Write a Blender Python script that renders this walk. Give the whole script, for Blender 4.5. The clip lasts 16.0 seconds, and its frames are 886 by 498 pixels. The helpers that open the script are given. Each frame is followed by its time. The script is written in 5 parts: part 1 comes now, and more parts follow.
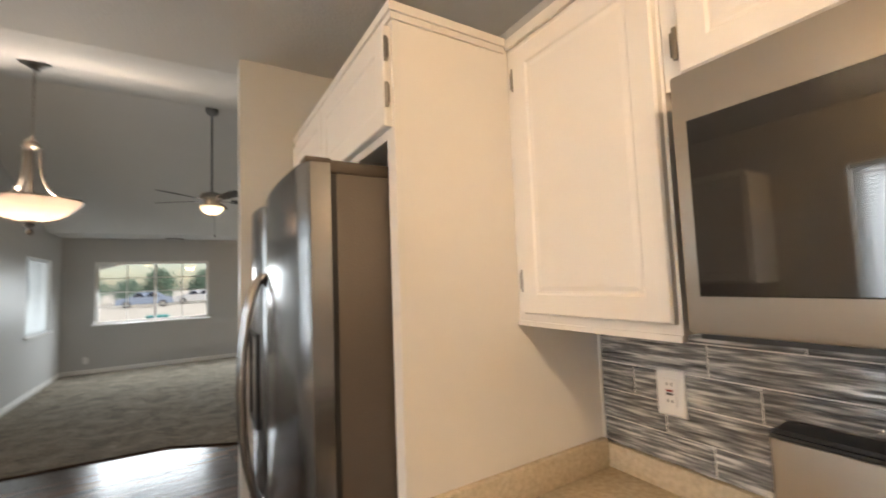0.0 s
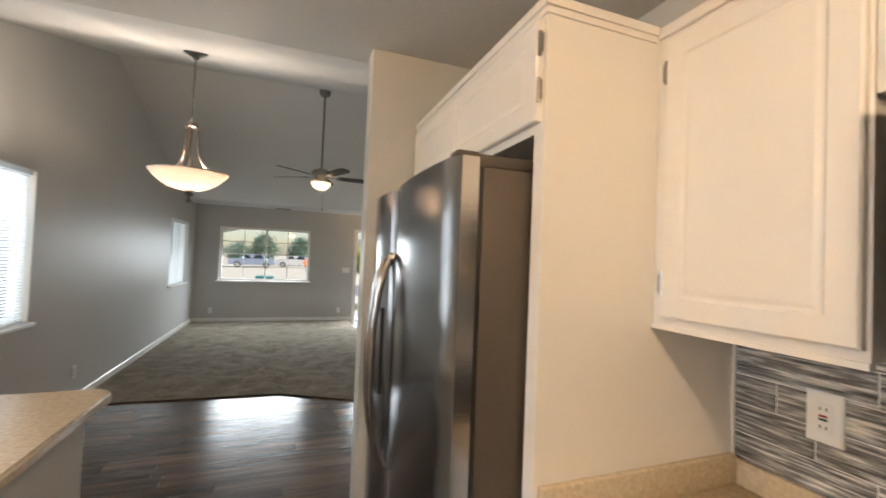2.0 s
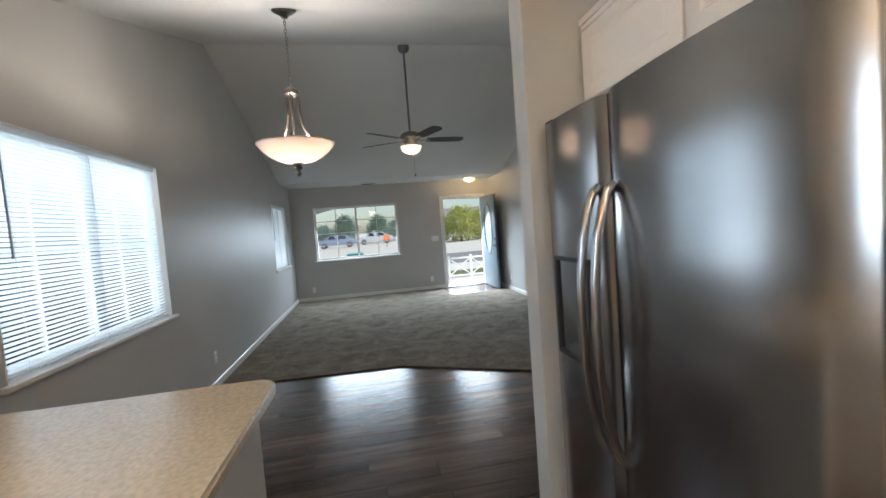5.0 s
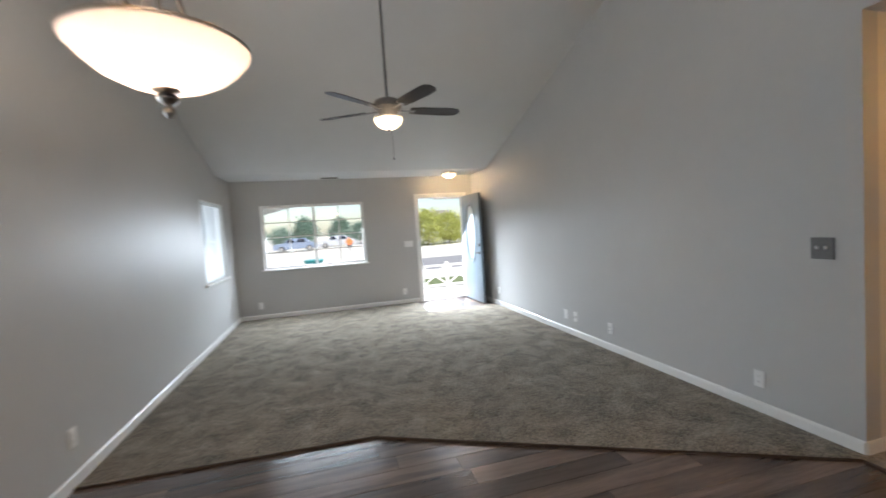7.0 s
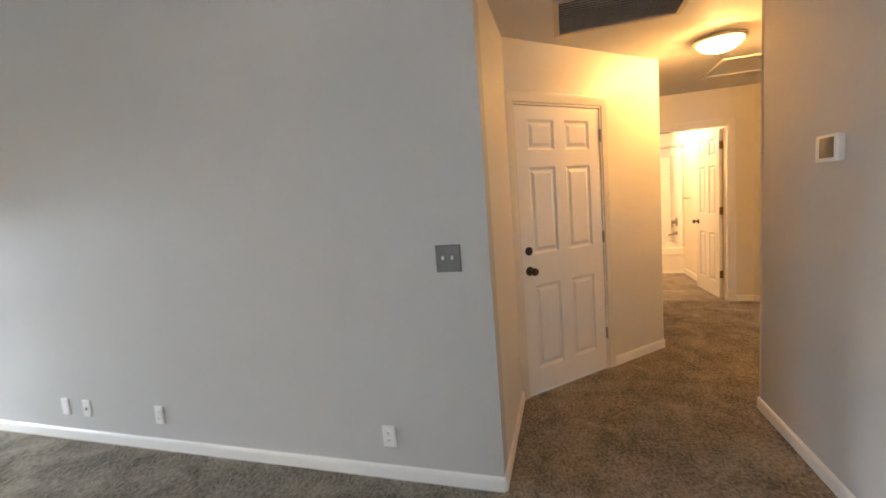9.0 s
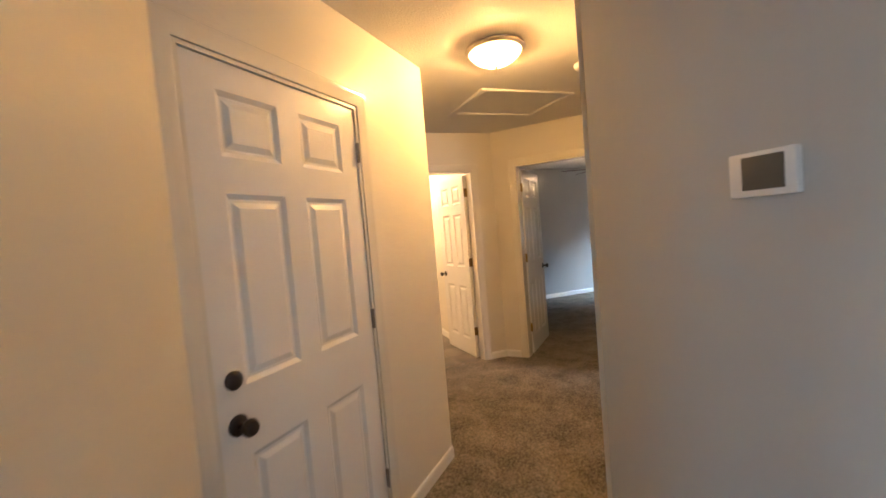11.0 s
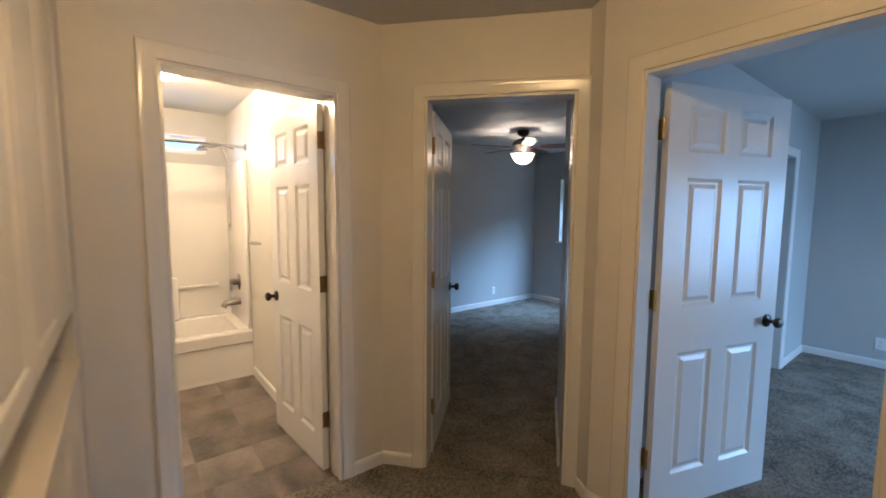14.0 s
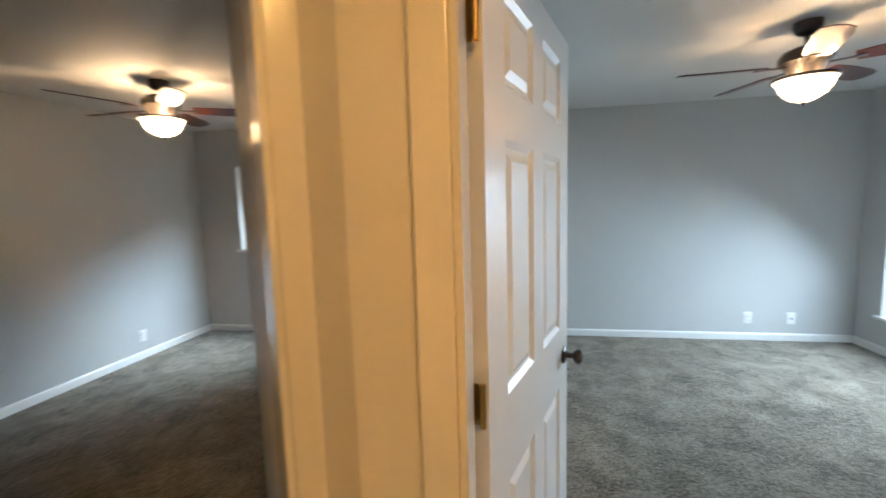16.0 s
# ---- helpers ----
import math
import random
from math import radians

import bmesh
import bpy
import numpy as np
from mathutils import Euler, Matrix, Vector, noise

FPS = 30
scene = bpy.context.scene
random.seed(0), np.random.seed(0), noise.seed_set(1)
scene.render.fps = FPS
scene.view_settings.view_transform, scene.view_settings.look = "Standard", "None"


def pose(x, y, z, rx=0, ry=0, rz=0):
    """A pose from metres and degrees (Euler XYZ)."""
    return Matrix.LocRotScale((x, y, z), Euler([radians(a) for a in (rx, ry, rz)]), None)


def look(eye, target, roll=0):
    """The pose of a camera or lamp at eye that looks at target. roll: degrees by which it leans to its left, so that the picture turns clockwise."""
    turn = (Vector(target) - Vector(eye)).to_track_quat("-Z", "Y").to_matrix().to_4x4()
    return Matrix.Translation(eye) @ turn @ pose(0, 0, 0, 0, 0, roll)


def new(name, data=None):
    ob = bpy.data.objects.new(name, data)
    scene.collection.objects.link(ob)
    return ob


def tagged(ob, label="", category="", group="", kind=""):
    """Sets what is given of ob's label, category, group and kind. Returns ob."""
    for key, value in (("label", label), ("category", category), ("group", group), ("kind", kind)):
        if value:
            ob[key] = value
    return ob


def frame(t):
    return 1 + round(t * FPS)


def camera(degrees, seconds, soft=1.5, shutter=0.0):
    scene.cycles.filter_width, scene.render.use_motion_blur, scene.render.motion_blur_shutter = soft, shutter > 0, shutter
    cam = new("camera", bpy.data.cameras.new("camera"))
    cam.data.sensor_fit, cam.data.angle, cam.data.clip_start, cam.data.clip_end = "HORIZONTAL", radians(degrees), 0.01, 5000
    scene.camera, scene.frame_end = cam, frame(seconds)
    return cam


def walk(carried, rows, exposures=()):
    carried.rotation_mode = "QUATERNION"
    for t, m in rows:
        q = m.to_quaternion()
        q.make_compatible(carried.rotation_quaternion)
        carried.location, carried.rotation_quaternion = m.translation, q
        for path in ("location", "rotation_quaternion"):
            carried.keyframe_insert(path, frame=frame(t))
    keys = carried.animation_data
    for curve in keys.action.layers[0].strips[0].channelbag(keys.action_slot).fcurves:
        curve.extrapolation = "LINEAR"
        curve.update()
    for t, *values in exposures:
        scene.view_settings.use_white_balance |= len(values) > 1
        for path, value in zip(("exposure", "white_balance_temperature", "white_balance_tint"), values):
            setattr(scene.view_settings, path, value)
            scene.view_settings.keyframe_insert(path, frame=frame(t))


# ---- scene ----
cam = camera(94.1, 16.0, 1.6, 0.4)
PATH = [
    (0, (0.253, 0.095, 1.469), (1.29, 1.799, 1.611), -2.2),
    (0.5, (0.227, 0.126, 1.476), (1.489, 1.675, 1.571), 2.4),
    (1, (0.17, 0.128, 1.489), (1.216, 1.829, 1.605), 1.9),
    (1.5, (0.165, 0.122, 1.484), (1.072, 1.904, 1.548), 2.0),
    (2, (0.108, 0.123, 1.492), (0.804, 1.998, 1.543), 2.3),
    (2.5, (0.04, 0.114, 1.504), (0.517, 2.055, 1.562), 2.8),
    (3, (0.005, 0.103, 1.498), (0.301, 2.08, 1.535), 1.8),
    (3.5, (-0.033, 0.091, 1.485), (0.139, 2.083, 1.457), 1.5),
    (4, (-0.119, 0.169, 1.453), (0.173, 2.146, 1.388), -0.5),
    (4.2, (-0.149, 0.238, 1.433), (0.162, 2.209, 1.309), -3.1),
    (6.3, (-0.168, 1.39, 1.424), (0.205, 3.353, 1.345), -4.7),
    (6.5, (-0.163, 1.546, 1.423), (0.173, 3.516, 1.336), -5.5),
    (7, (-0.133, 1.958, 1.438), (0.395, 3.884, 1.332), -3.7),
    (7.5, (-0.06, 2.399, 1.414), (1.065, 4.044, 1.251), -4.4),
    (8, (0.203, 2.705, 1.445), (1.518, 4.2, 1.259), -5.1),
    (8.5, (0.517, 2.988, 1.447), (2.268, 3.936, 1.261), -4.4),
    (9, (0.831, 3.178, 1.431), (2.734, 3.75, 1.207), -4.6),
    (9.5, (1.168, 3.227, 1.46), (3.106, 3.693, 1.298), -5.6),
    (10, (1.554, 3.309, 1.434), (3.551, 3.269, 1.336), -5.5),
    (10.2, (1.706, 3.318, 1.432), (3.682, 3.043, 1.304), -5.9),
    (12.3, (3.257, 2.937, 1.5), (5.019, 1.991, 1.463), -1.9),
    (12.5, (3.4, 2.906, 1.479), (5.103, 1.859, 1.438), -0.9),
    (13, (3.763, 2.708, 1.487), (5.265, 1.395, 1.348), -1.7),
    (13.5, (4.035, 2.457, 1.486), (5.637, 1.276, 1.289), -1.4),
    (14, (4.31, 2.257, 1.466), (5.877, 1.028, 1.285), 0.4),
    (14.5, (4.611, 2.073, 1.47), (5.965, 0.617, 1.258), -0.4),
    (15, (4.812, 1.799, 1.484), (6.093, 0.279, 1.258), -2.3),
    (15.5, (4.997, 1.475, 1.471), (5.876, -0.309, 1.257), -1.3),
    (16, (5.1, 1.165, 1.489), (5.45, -0.792, 1.267), -1.7),
]
EXPOSURES = [(0.0, 1.6, 6900, 10), (2.0, 1.65, 6800, 9), (4.0, 1.35, 5900, 5), (6.5, 1.9, 6200, 10), (8.0, 2.5, 6300, 11), (9.5, 2.6, 6500, 12), (10.2, 2.55, 6500, 12), (12.5, 2.2, 3900, 2), (13.5, 2.05, 3850, 2), (14.0, 1.95, 4450, 3), (15.0, 2.25, 4850, 3), (15.5, 2.7, 5250, 1), (16.0, 2.6, 6050, 4)]
walk(cam, [(t, look(eye, target, roll)) for t, eye, target, roll in PATH], EXPOSURES)

# ---------------------------------------------------------------- light
WORLD, SUN = 0.05, 2.8
world = bpy.data.worlds.new("sky")
scene.world = world
world.use_nodes = True
sky = world.node_tree.nodes.new("ShaderNodeTexSky")
sky.sky_type, sky.sun_disc = "NISHITA", False
sky.sun_elevation, sky.sun_rotation = radians(44), radians(123)
background = world.node_tree.nodes["Background"]
background.inputs["Strength"].default_value = WORLD
world.node_tree.links.new(sky.outputs["Color"], background.inputs["Color"])
sun = new("sun", bpy.data.lights.new("sun", "SUN"))
sun.data.energy, sun.data.angle, sun.data.color = SUN, radians(9), (1, 0.95, 0.88)
sun.matrix_world = look((70, -45, 80), (0, 0, 0))


def window_light(x, y, z, wide, high, toward, power, color=(0.80, 0.90, 1.0), spread=180):
    """Daylight that comes in through an opening."""
    lamp = new("window_daylight", bpy.data.lights.new("window_daylight", "AREA"))
    lamp.data.shape, lamp.data.size, lamp.data.size_y = "RECTANGLE", wide, high
    lamp.data.energy, lamp.data.color, lamp.data.spread = power, color, radians(spread)
    lamp.matrix_world = look((x, y, z), (x + toward[0], y + toward[1], z + toward[2]))


def bulb(x, y, z, power, color, size=0.06):
    lamp = new("bulb_light", bpy.data.lights.new("bulb_light", "POINT"))
    lamp.data.energy, lamp.data.color, lamp.data.shadow_soft_size = power, color, size
    lamp.location = (x, y, z)


WARM, SOFT = (1.0, 0.51, 0.15), (1.0, 0.78, 0.54)
DAY, BLUE = (0.80, 0.90, 1.0), (0.66, 0.82, 1.0)
window_light(-0.37, 10.02, 1.44, 1.70, 1.05, (0, -1, -1.0), 21, DAY, 125)
window_light(2.04, 10.02, 1.05, 0.86, 1.9, (0, -1, -1.2), 31, DAY, 110)
window_light(-1.93, 3.41, 1.46, 1.48, 1.12, (1, 0, -0.1), 12, DAY)
window_light(-1.95, 8.62, 1.44, 1.05, 1.05, (1, 0, 0), 3, DAY)
window_light(-1.95, 0.40, 1.58, 0.95, 0.85, (1, 0, 0), 19, DAY)
window_light(7.63, -3.30, 1.47, 1.28, 0.84, (0.55, 0.5, -0.9), 4.2, BLUE, 72)
window_light(1.70, -2.40, 1.15, 1.30, 1.6, (1, 0.3, -0.9), 19, BLUE, 135)
window_light(9.13, 2.10, 2.08, 0.95, 0.16, (-1, 0, -0.1), 2, DAY)
bulb(-0.56, 3.37, 1.985, 14, (1.0, 0.84, 0.70), 0.04)
bulb(0.44, 5.56, 2.365, 1.1, SOFT, 0.03)
bulb(2.12, 9.40, 2.40, 4.5, (1.0, 0.66, 0.36), 0.03)
bulb(4.38, 2.06, 2.385, 10.5, WARM, 0.03)
bulb(7.58, 2.00, 2.345, 28, (1.0, 0.57, 0.24))
for fx, fy, fz, watts in ((7.60, -1.50, 2.122, 2.2), (3.52, -1.52, 2.086, 1.1)):
    for ang in (25, 145, 265):
        bulb(fx + 0.09 * math.cos(radians(ang)), fy + 0.09 * math.sin(radians(ang)), fz, watts, (1.0, 0.64, 0.36), 0.02)
bulb(-1.25, 0.40, 2.375, 12, (1.0, 0.62, 0.30), 0.04)
bulb(0.15, -0.60, 2.365, 25, (1.0, 0.71, 0.45), 0.15)

# ---------------------------------------------------------------- materials
def material(name, color, rough=0.6, metal=0.0, vary=0.06, scale=6.0, bump=0.0, bump_scale=120.0, spec=0.5, second=None, per_piece=0.0):
    """A surface whose colour varies at two scales, with fine relief."""
    m = bpy.data.materials.new(name)
    m.use_nodes = True
    nodes, links = m.node_tree.nodes, m.node_tree.links
    p = nodes["Principled BSDF"]
    p.inputs["Roughness"].default_value, p.inputs["Metallic"].default_value = rough, metal
    p.inputs["Specular IOR Level"].default_value = spec
    coord = nodes.new("ShaderNodeTexCoord")
    big, fine = nodes.new("ShaderNodeTexNoise"), nodes.new("ShaderNodeTexNoise")
    big.inputs["Scale"].default_value, fine.inputs["Scale"].default_value = scale, scale * 14
    big.inputs["Detail"].default_value, fine.inputs["Detail"].default_value = 5, 3
    mixer = nodes.new("ShaderNodeMix")
    mixer.data_type = "RGBA"
    other = second or tuple(c * (1 - 2 * vary) for c in color)
    mixer.inputs["A"].default_value, mixer.inputs["B"].default_value = (*color, 1), (*other, 1)
    total = nodes.new("ShaderNodeMath")
    total.operation = "MULTIPLY_ADD"
    total.inputs[1].default_value = 0.4
    for n in (big, fine):
        links.new(coord.outputs["Object"], n.inputs["Vector"])
    links.new(fine.outputs["Fac"], total.inputs[0])
    spread = nodes.new("ShaderNodeMapRange")
    spread.inputs["From Min"].default_value, spread.inputs["From Max"].default_value = 0.3, 0.7
    spread.inputs["To Max"].default_value = 0.7
    links.new(big.outputs["Fac"], spread.inputs["Value"])
    links.new(spread.outputs["Result"], total.inputs[2])
    links.new(total.outputs[0], mixer.inputs["Factor"])
    out = mixer.outputs["Result"]
    if per_piece:
        info, hue, span = nodes.new("ShaderNodeObjectInfo"), nodes.new("ShaderNodeHueSaturation"), nodes.new("ShaderNodeMapRange")
        span.inputs["To Min"].default_value, span.inputs["To Max"].default_value = 1 - per_piece, 1 + per_piece
        links.new(info.outputs["Random"], span.inputs["Value"])
        links.new(span.outputs["Result"], hue.inputs["Value"])
        links.new(out, hue.inputs["Color"])
        out = hue.outputs["Color"]
    links.new(out, p.inputs["Base Color"])
    if bump:
        grain, b = nodes.new("ShaderNodeTexNoise"), nodes.new("ShaderNodeBump")
        grain.inputs["Scale"].default_value, grain.inputs["Detail"].default_value = bump_scale, 4
        b.inputs["Strength"].default_value, b.inputs["Distance"].default_value = bump, 0.01
        links.new(coord.outputs["Object"], grain.inputs["Vector"])
        links.new(grain.outputs["Fac"], b.inputs["Height"])
        links.new(b.outputs["Normal"], p.inputs["Normal"])
    return m


def stretched(m, along, factor, shift=False):
    """Stretch the grain of a material along one axis."""
    nodes, links = m.node_tree.nodes, m.node_tree.links
    coord = next(n for n in nodes if n.type == "TEX_COORD")
    mapping = nodes.new("ShaderNodeMapping")
    mapping.inputs["Scale"].default_value = tuple(factor if i == along else 1.0 for i in range(3))
    if shift:
        info, far = nodes.new("ShaderNodeObjectInfo"), nodes.new("ShaderNodeMath")
        far.operation, far.inputs[1].default_value = "MULTIPLY", 37.0
        links.new(info.outputs["Random"], far.inputs[0])
        links.new(far.outputs[0], mapping.inputs["Location"])
    links.new(coord.outputs["Object"], mapping.inputs["Vector"])
    for n in nodes:
        if n.type == "TEX_NOISE":
            links.new(mapping.outputs["Vector"], n.inputs["Vector"])
    return m


def glowing(name, color, strength, base=(0.85, 0.74, 0.60)):
    """Lit frosted glass: it lets the bulb behind it shine through and glows a little itself."""
    m = material(name, base, 0.3, vary=0.03, scale=9)
    nodes, links = m.node_tree.nodes, m.node_tree.links
    p = nodes["Principled BSDF"]
    p.inputs["Emission Color"].default_value, p.inputs["Emission Strength"].default_value = (*color, 1), strength
    milk, both = nodes.new("ShaderNodeBsdfTranslucent"), nodes.new("ShaderNodeMixShader")
    milk.inputs["Color"].default_value, both.inputs[0].default_value = (*base, 1), 0.6
    links.new(p.outputs[0], both.inputs[1]), links.new(milk.outputs[0], both.inputs[2])
    links.new(both.outputs[0], nodes["Material Output"].inputs["Surface"])
    return m


PAINT = material("gray_wall_paint", (0.53, 0.527, 0.513), 0.46, vary=0.03, scale=1.3, bump=0.08, bump_scale=70, spec=0.22)
CREAM = stretched(material("cream_wall_paint", (0.70, 0.665, 0.585), 0.42, vary=0.03, scale=1.3, bump=0.10, bump_scale=15, spec=0.4), 2, 4.0)
CEILING = material("ceiling_paint", (0.62, 0.615, 0.60), 0.7, vary=0.025, scale=1.5, bump=0.25, bump_scale=90, spec=0.2)
WHITE = material("white_gloss_trim", (0.80, 0.79, 0.76), 0.28, vary=0.015, scale=3, bump=0.03, bump_scale=60)
TRIM = material("cream_gloss_trim", (0.74, 0.71, 0.635), 0.17, vary=0.015, scale=3, bump=0.03, bump_scale=60)
DOORWHITE = material("white_door_paint", (0.80, 0.79, 0.77), 0.27, vary=0.015, scale=3, bump=0.05, bump_scale=150)
CABINET = material("white_cabinet_paint", (0.80, 0.77, 0.73), 0.38, vary=0.02, scale=4, bump=0.05, bump_scale=100)
PLASTIC = material("white_plastic", (0.82, 0.81, 0.79), 0.35, vary=0.01)
PEWTER = material("pewter_plate", (0.20, 0.20, 0.20), 0.4, metal=0.6, vary=0.1, scale=40)
CARPET = material("brown_gray_carpet", (0.43, 0.368, 0.283), 1.0, scale=4.6, second=(0.064, 0.050, 0.035), bump=1.0, bump_scale=46, spec=0.02)
for _k in CARPET.node_tree.nodes:  # trodden pile: broad swept patches, then clumps of tufts
    if _k.type == "TEX_NOISE":
        _s = _k.inputs["Scale"].default_value
        if _s < 10:
            _k.inputs["Distortion"].default_value, _k.inputs["Roughness"].default_value = 0.5, 0.62
        elif _s < 60:
            _k.inputs["Scale"].default_value, _k.inputs["Detail"].default_value, _k.inputs["Roughness"].default_value = 38, 5, 0.72
    if _k.type == "BUMP":
        _k.inputs["Distance"].default_value = 0.035
    if _k.type == "MAP_RANGE":
        _k.inputs["To Min"].default_value, _k.inputs["To Max"].default_value = -0.66, -0.08
    if _k.type == "MATH":
        _k.inputs[1].default_value = 1.85
CARPET.node_tree.nodes["Principled BSDF"].inputs["Sheen Weight"].default_value = 0.2
CARPET.node_tree.nodes["Principled BSDF"].inputs["Sheen Roughness"].default_value = 0.45
PLANK = stretched(material("gray_brown_vinyl_plank", (0.175, 0.122, 0.097), 0.21, scale=13, second=(0.036, 0.025, 0.020), bump=0.15, bump_scale=60, per_piece=0.4, spec=0.6), 0, 0.09, True)
BATHFLOOR = stretched(material("mottled_bath_vinyl", (0.30, 0.258, 0.222), 0.32, scale=4, second=(0.042, 0.034, 0.028), bump=0.1, per_piece=0.15), 0, 0.7, True)
STEEL = stretched(material("brushed_stainless", (0.42, 0.415, 0.42), 0.19, metal=1.0, vary=0.03, scale=20, bump=0.02, bump_scale=260), 1, 0.05)
SATIN = stretched(material("satin_stainless", (0.54, 0.50, 0.45), 0.36, metal=0.85, vary=0.03, scale=20, bump=0.02, bump_scale=260), 0, 0.05)
STEELSIDE = material("taupe_fridge_side", (0.088, 0.071, 0.058), 0.42, metal=0.2, vary=0.03, bump=0.15, bump_scale=300)
BLACKGLASS = material("black_oven_glass", (0.012, 0.012, 0.014), 0.04, vary=0.01, spec=1.0)
BLACK = material("black_plastic", (0.018, 0.018, 0.02), 0.45, vary=0.05)
COUNTER = material("beige_speckled_laminate", (0.70, 0.60, 0.45), 0.24, scale=75, second=(0.47, 0.39, 0.28), bump=0.03)
NICKEL = material("brushed_nickel", (0.30, 0.275, 0.25), 0.28, metal=1.0, vary=0.04, scale=30)
BRONZE = material("dark_bronze", (0.075, 0.065, 0.06), 0.28, metal=0.9, vary=0.1, scale=30)
BRASS = material("aged_brass", (0.50, 0.34, 0.12), 0.35, metal=1.0, vary=0.15, scale=40)
AGED = material("dull_brown_brass", (0.24, 0.16, 0.065), 0.42, metal=0.9, vary=0.15, scale=40)
CHROME = material("chrome", (0.55, 0.55, 0.56), 0.12, metal=1.0, vary=0.02)
TUB = material("white_acrylic_tub", (0.82, 0.80, 0.76), 0.16, vary=0.01)
BLADE = stretched(material("gray_brown_fan_blade", (0.035, 0.028, 0.025), 0.6, scale=20, vary=0.25, spec=0.25), 0, 0.1)
CHERRY = stretched(material("cherry_fan_blade", (0.085, 0.018, 0.012), 0.32, scale=20, vary=0.25), 0, 0.1)
SLAT = material("white_blind_slat", (0.84, 0.85, 0.84), 0.4, vary=0.01)
VENT = material("dusty_vent_paint", (0.50, 0.47, 0.42), 0.6, vary=0.1, scale=20)
DARK = material("dark_void", (0.02, 0.018, 0.016), 0.9)
GROUT = material("light_grout", (0.74, 0.73, 0.71), 0.7)
CONCRETE = material("pale_concrete", (0.50, 0.49, 0.47), 0.85, scale=3, bump=0.3, bump_scale=60)
ASPHALT = material("faded_asphalt", (0.16, 0.16, 0.165), 0.9, scale=3, bump=0.4)
GRASS = material("dry_lawn", (0.11, 0.13, 0.055), 1.0, scale=5, second=(0.06, 0.085, 0.03), bump=0.8, bump_scale=50)
LEAF = material("tree_leaf", (0.30, 0.31, 0.09), 0.6, scale=2, second=(0.20, 0.23, 0.07))
# far trees: the bluish haze of distance is put into this leaf colour
HAZELEAF = material("hazed_far_leaf", (0.13, 0.20, 0.15), 0.6, scale=2, second=(0.10, 0.16, 0.13))
BARK = material("tree_bark", (0.12, 0.09, 0.065), 0.95, scale=14, bump=0.8, bump_scale=30)
STUCCO = material("pale_stucco", (0.62, 0.60, 0.56), 0.9, bump=0.4)
CARPAINT = material("silver_car_paint", (0.55, 0.56, 0.58), 0.25, metal=0.4)
FRONTDOOR = material("slate_blue_door_paint", (0.17, 0.215, 0.25), 0.30, vary=0.02, scale=3, bump=0.04, bump_scale=150)
FROSTED = material("frosted_door_glass", (0.30, 0.345, 0.38), 0.3, vary=0.04, scale=12, bump=0.2, bump_scale=60)
ORANGE = material("orange_sign", (0.75, 0.17, 0.04), 0.6)
TEAL = material("teal_plastic_bin", (0.03, 0.22, 0.22), 0.5)
BOWL = glowing("lit_alabaster_bowl", (1.0, 0.84, 0.70), 0.10, (0.46, 0.395, 0.35))
HALLGLASS = glowing("lit_hall_dome", (1.0, 0.66, 0.28), 0.35)
FANGLASS = glowing("lit_fan_glass", (1.0, 0.72, 0.42), 0.2)
BEDGLASS = glowing("lit_bedroom_fan_glass", (1.0, 0.84, 0.68), 0.45)

glass = bpy.data.materials.new("window_glass")
glass.use_nodes = True
_n, _l = glass.node_tree.nodes, glass.node_tree.links
_mix, _tr, _gl, _fr = (_n.new(k) for k in ("ShaderNodeMixShader", "ShaderNodeBsdfTransparent", "ShaderNodeBsdfGlossy", "ShaderNodeFresnel"))
_gl.inputs["Roughness"].default_value = 0.02
_fr.inputs["IOR"].default_value = 1.45
_l.new(_fr.outputs[0], _mix.inputs[0]), _l.new(_tr.outputs[0], _mix.inputs[1]), _l.new(_gl.outputs[0], _mix.inputs[2])
_l.new(_mix.outputs[0], _n["Material Output"].inputs["Surface"])

# tile with horizontal streaks of black, gray and white
TILE = stretched(material("streaked_gray_tile", (0.34, 0.35, 0.36), 0.13, scale=125, metal=0.35, bump=1.0, bump_scale=80, per_piece=0.3, spec=0.9), 0, 0.085, True)
_n, _l = TILE.node_tree.nodes, TILE.node_tree.links
_ramp, _noise = _n.new("ShaderNodeValToRGB"), next(k for k in _n if k.type == "TEX_NOISE")
_ramp.color_ramp.elements[0].position, _ramp.color_ramp.elements[0].color = 0.32, (0.085, 0.089, 0.094, 1)
_ramp.color_ramp.elements[1].position, _ramp.color_ramp.elements[1].color = 0.68, (0.88, 0.89, 0.90, 1)
_mid = _ramp.color_ramp.elements.new(0.50)
_mid.color = (0.29, 0.304, 0.325, 1)
_l.new(_noise.outputs["Fac"], _ramp.inputs["Fac"])
_l.new(_ramp.outputs["Color"], next(k for k in _n if k.type == "HUE_SAT").inputs["Color"])
_noise.inputs["Detail"].default_value = 8
next(k for k in _n if k.type == "BUMP").inputs["Distance"].default_value = 0.012  # ribs pressed into the glass

